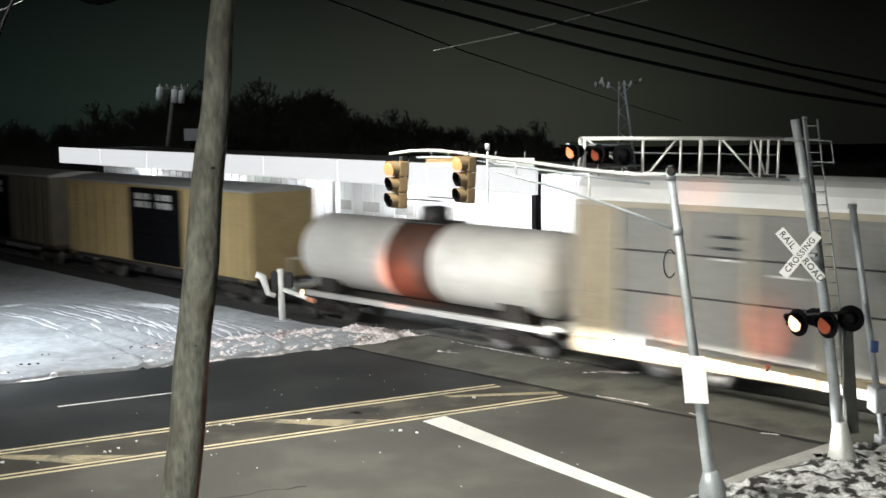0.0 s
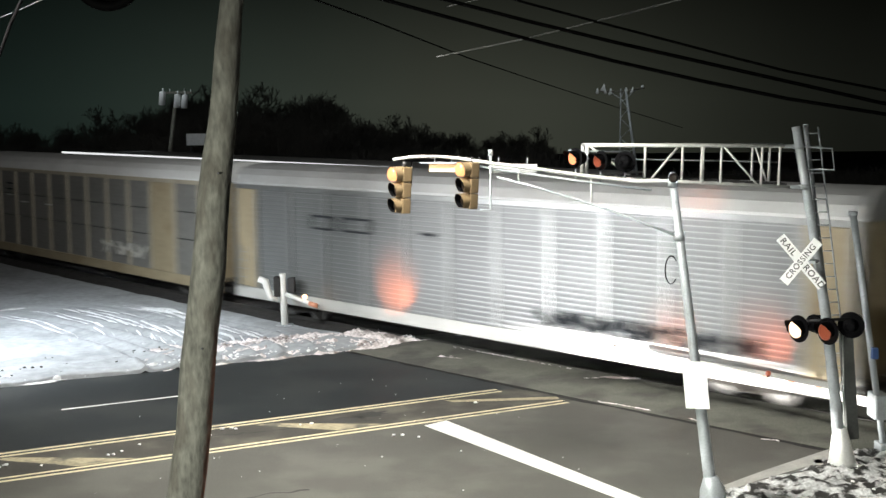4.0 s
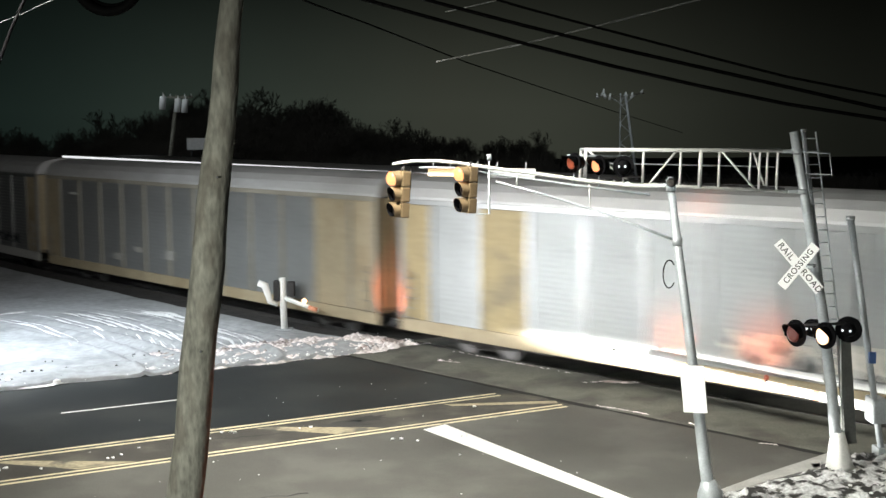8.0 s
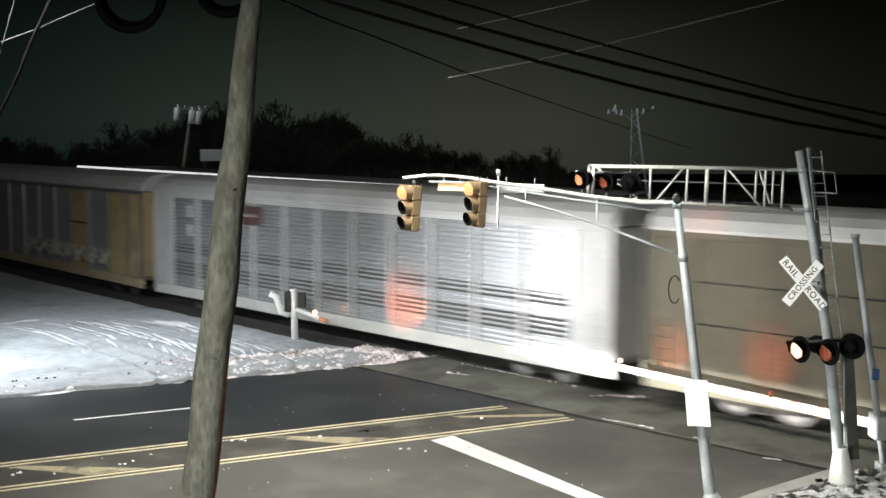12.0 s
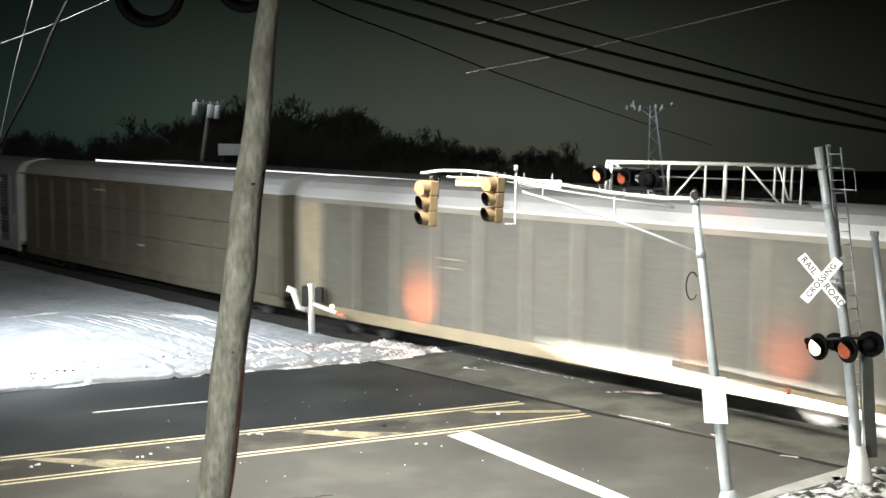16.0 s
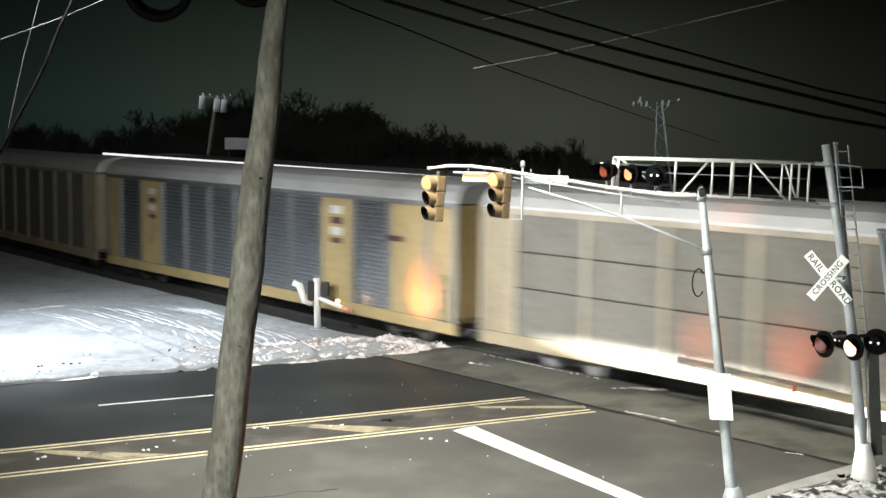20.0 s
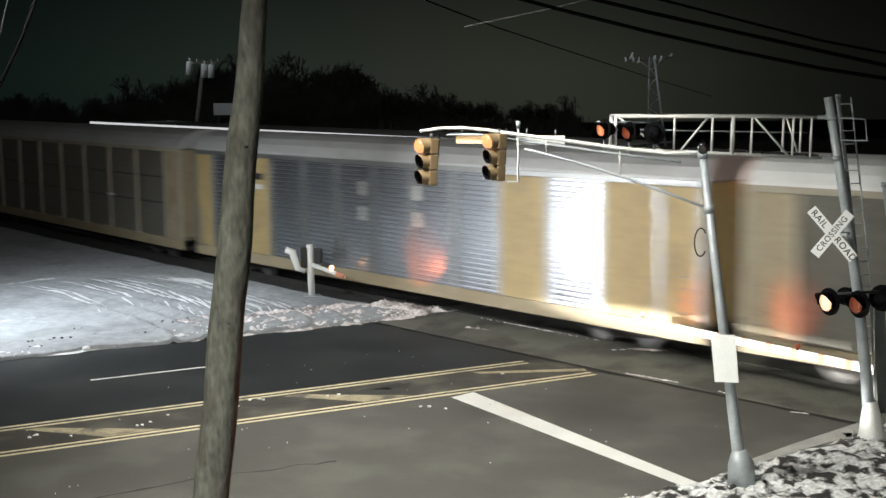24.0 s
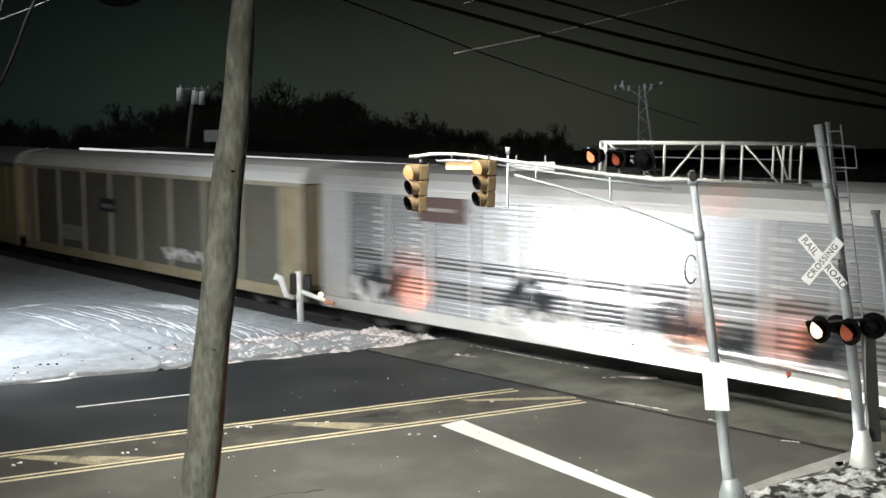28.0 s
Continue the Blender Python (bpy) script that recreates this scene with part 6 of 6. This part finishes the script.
def build_gates():
    # near gate: arm lowered over the near lanes, parallel with the railway
    t = thing("crossing_gate", "lowered red and white striped crossing gate arm", "crossing gate", group="crossing gates")
    bm = bmesh.new()
    tube(bm, [(10.15, 27.45, -0.05), (9.28, 27.5, 5.5)], 0.075, 14)
    tube(bm, [(9.28, 27.5, 5.46), (9.28, 27.5, 5.55)], 0.1, 14)
    part("post", bm, GALV, t)
    bm = bmesh.new()
    box(bm, 9.98, 10.34, 27.25, 27.7, -0.1, 0.26, bevel=0.03)
    part("base", bm, GALV, t)
    bm = bmesh.new()
    box(bm, 9.86, 10.2, 27.35, 27.9, 0.8, 1.38, bevel=0.05)
    part("mechanism", bm, GALV, t)
    bm = bmesh.new()
    box(bm, 9.70, 9.85, 27.2, 27.32, 2.24, 2.5, bevel=0.02)
    part("tag", bm, BLUE_TAG, t, "small blue tag")
    a, b = Vector((10.0, 27.9, 1.08)), Vector((4.75, 33.3, 1.36))
    d = (b - a).normalized()
    n = 21
    side = Vector((-d.y, d.x, 0))
    for i in range(n):
        p, q = a.lerp(b, (i + (0.55 if i % 2 else 0.0)) / n), a.lerp(b, (i + (1.0 if i % 2 else 1.55)) / n)
        bm = bmesh.new()
        h = 0.115 - 0.025 * i / n
        vs = []
        for c in (p, q):
            for dy, dz in ((-0.03, -h), (0.03, -h), (0.03, h), (-0.03, h)):
                vs.append(bm.verts.new(c + side * dy + Vector((0, 0, dz))))
        for f in ((0, 1, 5, 4), (1, 2, 6, 5), (2, 3, 7, 6), (3, 0, 4, 7), (3, 2, 1, 0), (4, 5, 6, 7)):
            bm.faces.new([vs[k] for k in f])
        bmesh.ops.recalc_face_normals(bm, faces=bm.faces)
        part("arm_stripe", bm, GATE_RED if i % 2 else GATE_WHITE, t)
    for f in (0.36, 0.985):
        c = a.lerp(b, f)
        bm = bmesh.new()
        tube(bm, [c + Vector((0, 0, 0.09)), c + Vector((0, 0, 0.15))], 0.04, 10)
        g = part("lamp_base", bm, BLACK, t)
        bm = bmesh.new()
        bmesh.ops.create_uvsphere(bm, u_segments=12, v_segments=8, radius=0.07, matrix=Matrix.Translation(c + Vector((0, 0, 0.19))))
        part("gate_lamp", bm, GATE_LAMP if f > 0.9 else RED_OFF, g, "glowing orange gate lamp" if f > 0.9 else "dark gate lamp")
    # far gate by the snow
    t = thing("crossing_gate", "galvanised gate stand with a short lowered arm in the snow", "crossing gate", group="crossing gates")
    bm = bmesh.new()
    tube(bm, [(-5.65, 44.85, -0.05), (-5.70, 44.85, 2.0)], 0.13, 14)
    part("post", bm, GATE_WHITE, t)
    bm = bmesh.new()
    box(bm, -5.95, -5.35, 44.6, 45.1, -0.08, 0.12, bevel=0.03)
    part("base", bm, GALV, t)
    bm = bmesh.new()
    box(bm, -6.02, -5.78, 44.7, 45.1, 1.15, 1.9, bevel=0.04)
    part("mechanism", bm, DARK_STEEL, t)
    bm = bmesh.new()
    box(bm, -5.52, -5.25, 44.7, 45.1, 1.3, 1.85, bevel=0.04)
    part("junction_box", bm, DARK_STEEL, t)
    bm = bmesh.new()
    tube(bm, [(-6.55, 44.6, 1.85), (-6.3, 44.6, 1.75), (-6.12, 44.6, 1.15), (-5.85, 44.6, 1.05)], [0.12, 0.14, 0.11, 0.09], 10)
    part("counterweight", bm, GATE_WHITE, t)
    bm = bmesh.new()
    p0, p1 = Vector((-5.55, 44.55, 1.28)), Vector((-4.3, 43.6, 0.98))
    tube(bm, [p0, p1], [0.085, 0.075], 8)
    part("arm", bm, GATE_WHITE, t)
    bm = bmesh.new()
    tube(bm, [p0.lerp(p1, 0.75) + Vector((0, -0.09, 0)), p1], [0.09, 0.085], 8)
    part("arm_stripe", bm, GATE_RED, t)
    bm = bmesh.new()
    bmesh.ops.create_uvsphere(bm, u_segments=12, v_segments=8, radius=0.09, matrix=Matrix.Translation(p0.lerp(p1, 0.6) + Vector((0, -0.05, 0.17))))
    part("gate_lamp", bm, GATE_LAMP, t, "glowing orange gate lamp")


# ---- beyond the railway ----
def build_canopy():
    a, b = Vector((-26.1, 86.2, 0)), Vector((4.1, 48.5, 0))
    d = (b - a).normalized()
    nrm = Vector((d.y, -d.x, 0))
    if nrm.y > 0:
        nrm = -nrm
    length = (b - a).length
    t = thing("lit_building", "low white building with a bright emissive fascia", "building")
    m = Matrix.Translation(a) @ Matrix(((d.x, -nrm.x, 0, 0), (d.y, -nrm.y, 0, 0), (0, 0, 1, 0), (0, 0, 0, 1)))
    t.matrix_world = m
    n = 7
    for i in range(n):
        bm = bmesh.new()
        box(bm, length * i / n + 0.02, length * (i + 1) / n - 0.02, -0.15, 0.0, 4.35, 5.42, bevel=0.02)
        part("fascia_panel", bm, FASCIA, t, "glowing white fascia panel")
    bm = bmesh.new()
    box(bm, 0.0, length, 0.003, 6.0, 5.23, 5.3)
    part("roof", bm, ROOF_WHITE, t)
    bm = bmesh.new()
    prof = [(0.2, 3.3), (0.2, 3.0)]
    k = 0.6
    while k < length - 0.5:
        prof += [(k, 3.0), (k + 0.01, 2.96), (k + 0.05, 2.96), (k + 0.06, 3.0)]
        k += 0.9
    prof += [(length - 0.1, 3.0), (length - 0.1, 3.3)]
    prism(bm, prof, -0.14, 5.15)
    bmesh.ops.recalc_face_normals(bm, faces=bm.faces)
    part("wall", bm, WALL_WHITE, t)
    bm = bmesh.new()
    box(bm, 0, length, 0.0, 3.0, 5.16, 5.22)
    part("soffit", bm, WALL_WHITE, t)
    for f in (0.161, 0.378, 0.581, 0.751, 0.824, 0.895, 0.964):
        bm = bmesh.new()
        box(bm, length * f - 0.5, length * f + 0.5, 1.0, 1.6, 5.10, 5.15)
        part("soffit_lamp", bm, glow("soffit_lamp_glow", (0.95, 0.98, 1.0), 110.0, (0.8, 0.8, 0.8)) if f == 0.161 else bpy.data.materials["soffit_lamp_glow"], t, "bright soffit lamp")
    for f in (0.595, 0.696, 0.99):
        bm = bmesh.new()
        box(bm, length * f - 0.12, length * f + 0.12, 0.2, 0.5, -0.14, 5.16)
        part("post", bm, DARK_STEEL if f > 0.9 else WALL_WHITE, t)
    # window bands in the wall
    for f in (0.615, 0.667, 0.724):
        bm = bmesh.new()
        box(bm, length * f, length * f + 1.4, 2.93, 2.955, 2.6, 3.1)
        part("window", bm, GREY_PAINT, t)
    lamp_thing = thing("wall_lamp", "bluish-white lamp on the wall of the white building", "lamp", pose(-13.0, 75.5, 4.08, 0, 0, -51.3))
    bm = bmesh.new()
    box(bm, -0.22, 0.22, -0.1, 0.3, -0.16, 0.2, bevel=0.03)
    part("housing", bm, DARK_STEEL, lamp_thing)
    bm = bmesh.new()
    box(bm, -0.19, 0.19, -0.13, -0.102, -0.14, 0.17, bevel=0.01)
    part("lens", bm, glow("blue_white_lens", (0.62, 0.72, 1.0), 14.0, (0.7, 0.7, 0.8)), lamp_thing, "bright blue-white lens")


def build_far_poles():
    t = thing("transformer_pole", "utility pole carrying three pale transformers", "utility pole")
    top, foot = Vector((-20.1, 96.0, 9.75)), Vector((-21.5, 96.0, -0.1))
    bm = bmesh.new()
    tube(bm, [foot, top], [0.2, 0.14], 12)
    part("pole", bm, BARK, t)
    bm = bmesh.new()
    box(bm, top.x - 1.15, top.x + 1.25, 95.8, 95.95, top.z - 0.22, top.z - 0.06)
    b = part("crossarm", bm, BARK, t)
    for dx in (-1.0, -0.5, 0.6, 1.1):
        bm = bmesh.new()
        tube(bm, [(top.x + dx, 95.87, top.z - 0.06), (top.x + dx, 95.87, top.z + 0.14)], [0.05, 0.03], 8)
        part("insulator", bm, PORCELAIN, t)
    for dx, dz in ((-1.0, -0.55), (0.15, -0.75), (0.72, -0.8)):
        bm = bmesh.new()
        c = Vector((top.x + dx - 0.1, 95.55, top.z + dz - 0.55))
        tube(bm, [c, c + Vector((0, 0, 0.05)), c + Vector((0.1, 0, 1.0)), c + Vector((0.1, 0, 1.06))], [0.2, 0.25, 0.25, 0.18], 14)
        tube(bm, [c + Vector((0.1, 0, 1.06)), c + Vector((0.1, 0, 1.3))], 0.05, 8)
        part("transformer", bm, PORCELAIN, t)
    t = thing("lattice_pole", "pale lattice pole with a crossarm and insulators", "utility pole")
    y = 92.0
    tops, feet = (Vector((13.85, y, 9.6)), Vector((14.2, y, 9.6))), (Vector((13.8, y, -0.1)), Vector((15.6, y, -0.1)))
    for a, b, r in ((feet[0], tops[0], 0.05), (feet[1], tops[1], 0.085)):
        bm = bmesh.new()
        tube(bm, [a, b], [r * 1.3, r], 10)
        part("leg", bm, GALV, t)
    for i in range(13):
        bm = bmesh.new()
        p, q = feet[i % 2].lerp(tops[i % 2], i / 13), feet[1 - i % 2].lerp(tops[1 - i % 2], (i + 1) / 13)
        tube(bm, [p, q], 0.03, 6)
        part("lattice_bar", bm, GALV, t)
    bm = bmesh.new()
    tube(bm, [(12.05, y, 9.42), (14.0, y, 9.36), (15.6, y, 9.62)], 0.055, 8)
    part("crossarm", bm, BARK, t)
    bm = bmesh.new()
    tube(bm, [(13.0, y, 9.38), (14.05, y, 8.7), (15.0, y, 9.5)], 0.03, 8)
    part("crossarm_brace", bm, GALV, t)
    for x, z0, z1, lean in ((12.1, 9.2, 9.62, 0.0), (12.4, 9.42, 9.95, 0.22), (12.75, 9.2, 9.75, -0.15), (13.0, 9.1, 9.6, 0.1), (14.3, 9.3, 9.7, -0.05), (14.6, 9.2, 9.68, 0.16), (15.4, 9.58, 9.85, 0.1)):
        bm = bmesh.new()
        tube(bm, [(x, y, z0), (x + lean * 0.4, y, z0 + 0.12), (x + lean * 0.7, y, (z0 + z1) / 2), (x + lean, y, z1)], [0.07, 0.12, 0.10, 0.05], 8)
        part("insulator", bm, PORCELAIN, t)
    # a billboard back far behind the building
    t = thing("billboard", "small grey board on posts among the trees", "board")
    bm = bmesh.new()
    box(bm, -22.3, -19.9, 109.9, 110.0, 5.2, 6.25, bevel=0.02)
    part("panel", bm, ROOF_GREY, t)
    bm = bmesh.new()
    for dx in (-21.9, -20.3):
        tube(bm, [(dx, 110.1, -0.1), (dx, 110.1, 6.0)], 0.08, 8)
    part("post", bm, DARK_STEEL, t)


def branch(bm, p, d, length, r, depth, rnd, tall):
    q = p + d * length
    # keep to a rounded crown
    e = Vector((q.x / (0.36 * tall), q.y / (0.36 * tall), (q.z - 0.6 * tall) / (0.42 * tall))).length
    if e > 1.0:
        length *= max(0.22, 1.0 - 2.6 * (e - 1.0))
        d = (d + Vector((-q.x, -q.y, 0.5 * (0.6 * tall - q.z))) * (0.25 / tall)).normalized()
        q = p + d * length
    side = d.orthogonal().normalized()
    w = [p, p.lerp(q, 0.5) + side * length * rnd.uniform(-0.06, 0.06), q]
    tube(bm, w, [r, r * 0.8, r * 0.55], 4 if depth < 3 else 3, caps=False)
    if depth >= 6:
        return
    kids = 4 if depth < 4 else 3
    for i in range(kids):
        f = rnd.uniform(0.45, 1.0)
        o = p.lerp(q, f)
        spin = Matrix.Rotation(rnd.uniform(0, 2 * math.pi), 3, d)
        tilt = Matrix.Rotation(radians(rnd.uniform(18, 52)), 3, side)
        nd = (spin @ tilt @ d + Vector((0, 0, 0.12))).normalized()
        branch(bm, o, nd, length * rnd.uniform(0.55, 0.8), max(r * 0.52, 0.028), depth + 1, rnd, tall)


def tree(seed, height):
    rnd = random.Random(seed)
    t = thing("tree", "tall bare winter tree in the dark", "tree", group="tree line")
    bm = bmesh.new()
    tube(bm, [(0, 0, -0.2), (0.05, 0.02, height * 0.2), (0.0, 0.1, height * 0.38)], [0.3, 0.24, 0.2], 8)
    part("trunk", bm, TWIG, t)
    bm = bmesh.new()
    for i in range(6):
        a = i * 1.05 + rnd.uniform(-0.3, 0.3)
        d = Vector((math.cos(a) * 0.55, math.sin(a) * 0.55, 1)).normalized()
        if i == 0:
            d = Vector((0, 0, 1))
        branch(bm, Vector((0, 0.05, height * rnd.uniform(0.14, 0.38))), d, height * rnd.uniform(0.24, 0.32), 0.13, 1, rnd, height)
    part("crown", bm, TWIG, t)
    return t


def build_trees():
    kinds = [tree(11 + i, h) for i, h in enumerate((11.5, 10.0, 12.5, 9.0, 11.0, 10.5))]
    rnd = random.Random(5)
    # the skyline: bearing (x per metre of depth) and the height of the tops seen from the crossing
    sky = [(-0.46, 7.0), (-0.365, 7.3), (-0.32, 7.0), (-0.295, 7.8), (-0.262, 8.6), (-0.25, 8.2), (-0.225, 9.8), (-0.20, 10.6), (-0.165, 11.2), (-0.138, 10.8), (-0.125, 9.0), (-0.11, 10.6), (-0.098, 11.2), (-0.08, 9.8), (-0.068, 7.2), (-0.045, 7.9), (-0.02, 6.3), (0.01, 6.0), (0.03, 5.6), (0.055, 5.6), (0.075, 6.1), (0.09, 5.3), (0.12, 4.4), (0.2, 4.0)]
    spots = []
    # single crowns that stand out: bearing and height of the top
    for b, top in ((-0.365, 7.2), (-0.335, 6.6), (-0.30, 7.6), (-0.272, 8.3), (-0.245, 8.0), (-0.222, 9.8), (-0.205, 10.4), (-0.185, 10.8), (-0.163, 11.2), (-0.142, 10.7), (-0.117, 9.0), (-0.104, 11.0), (-0.092, 10.5), (-0.06, 7.4), (-0.045, 7.9), (-0.03, 7.2), (-0.015, 6.4), (0.0, 6.2), (0.02, 5.6), (0.05, 5.2), (0.072, 6.1), (0.085, 5.7)):
        d = 152 + rnd.uniform(-4, 4)
        base = -0.2 - 0.031 * (d - 112.0)
        spots.append((b * d, d, base, top - base, rnd.uniform(0.75, 0.98)))
    for y, count, drop in ((142, 48, 2.2), (133, 44, 3.0)):
        for i in range(count):
            b = -0.44 + 0.6 * (i + 0.4 * rnd.random()) / count
            k = max(q for q in range(len(sky) - 1) if sky[q][0] <= b)
            f = (b - sky[k][0]) / (sky[k + 1][0] - sky[k][0])
            top = sky[k][1] + f * (sky[k + 1][1] - sky[k][1]) - drop + rnd.uniform(-1.4, 0.2)
            d = y + rnd.uniform(-5, 5)
            base = -0.2 - 0.031 * (d - 112.0)
            spots.append((b * d, d, base, top - base, rnd.uniform(0.85, 1.2)))
    heights = (11.5, 10.0, 12.5, 9.0, 11.0, 10.5)
    for i, (x, y, base, h, broad) in enumerate(spots):
        src = kinds[i % len(kinds)]
        z = h / heights[i % len(kinds)] * 1.04
        wide = max(z, 0.62) * broad
        m = pose(x, y, base, 0, 0, rnd.uniform(0, 360))
        c = src if i < len(kinds) else copy_thing(src, m)
        c.matrix_world = m
        c.scale = (wide, wide, z)
    # undergrowth along the foot of the wood
    bm = bmesh.new()
    for i in range(1350):
        b = -0.42 + 0.86 * rnd.random()
        y = rnd.uniform(118, 135)
        p = Vector((b * y, y, -0.6))
        h = rnd.uniform(3.4, 5.6) * (1.0 if b < 0.1 else 0.5)
        for k in range(7):
            q = p + Vector((rnd.uniform(-1.3, 1.3), rnd.uniform(-0.6, 0.6), h * rnd.uniform(0.6, 1.0)))
            tube(bm, [p + Vector((rnd.uniform(-0.5, 0.5), 0, 0)), p.lerp(q, 0.6) + Vector((rnd.uniform(-0.3, 0.3), 0, 0.2)), q], [0.07, 0.05, 0.015], 3, caps=False)
    tagged(obj("undergrowth", bm, TWIG), "dark bare undergrowth at the edge of the wood", "undergrowth", kind="stuff")


build_wood_pole()
build_wires()
build_mast_arm()
signal_head(-0.76, 27.2, 6.13, 3.0)
signal_head(0.72, 27.2, 6.22, 3.0)
build_cantilever()
build_crossbuck()
build_gates()
build_canopy()
build_far_poles()
build_trees()


# ---- what moves ----
def motions():
    for car, s0 in TRAIN:
        walk(car, [(t, car_pose(s0 + SPEED * t)) for t in range(0, 29)])
    for lens, phase in BLINKERS:
        rest = lens.matrix_basis.copy()
        rows, turn = [], 0.0
        # lit while the first lamp's half of the period runs, dark in the other half
        k = -1
        start_lit = phase == 0
        turn = 0.0 if start_lit else 180.0
        rows.append((0.0, rest @ pose(0, 0, 0, 0, 0, turn)))
        t = FIRST_FLIP
        while t < 27.9:
            for i in range(4):
                rows.append((round(t - 0.05 + 0.0334 * i + (0.1 if 8.5 < t < 9.3 else 0.0), 4), rest @ pose(0, 0, 0, 0, 0, turn + 60.0 * i)))
            turn += 180.0
            t += HALF_PERIOD
        rows.append((28.0, rest @ pose(0, 0, 0, 0, 0, turn)))
        walk(lens, rows)
    # the strobe shows its bright face only while it flashes
    for flash in STROBES:
        rest = flash.matrix_basis.copy()
        rows = [(0.0, rest)]
        turn = 0.0
        for on, off in FLASHES:
            for start in (on - 0.1, off):
                for i in range(4):
                    rows.append((round(start + 0.0334 * i, 4), rest @ pose(0, 0, 0, 0, 0, turn + 60.0 * i)))
                turn += 180.0
        rows.append((28.0, rest @ pose(0, 0, 0, 0, 0, turn)))
        walk(flash, rows)


motions()
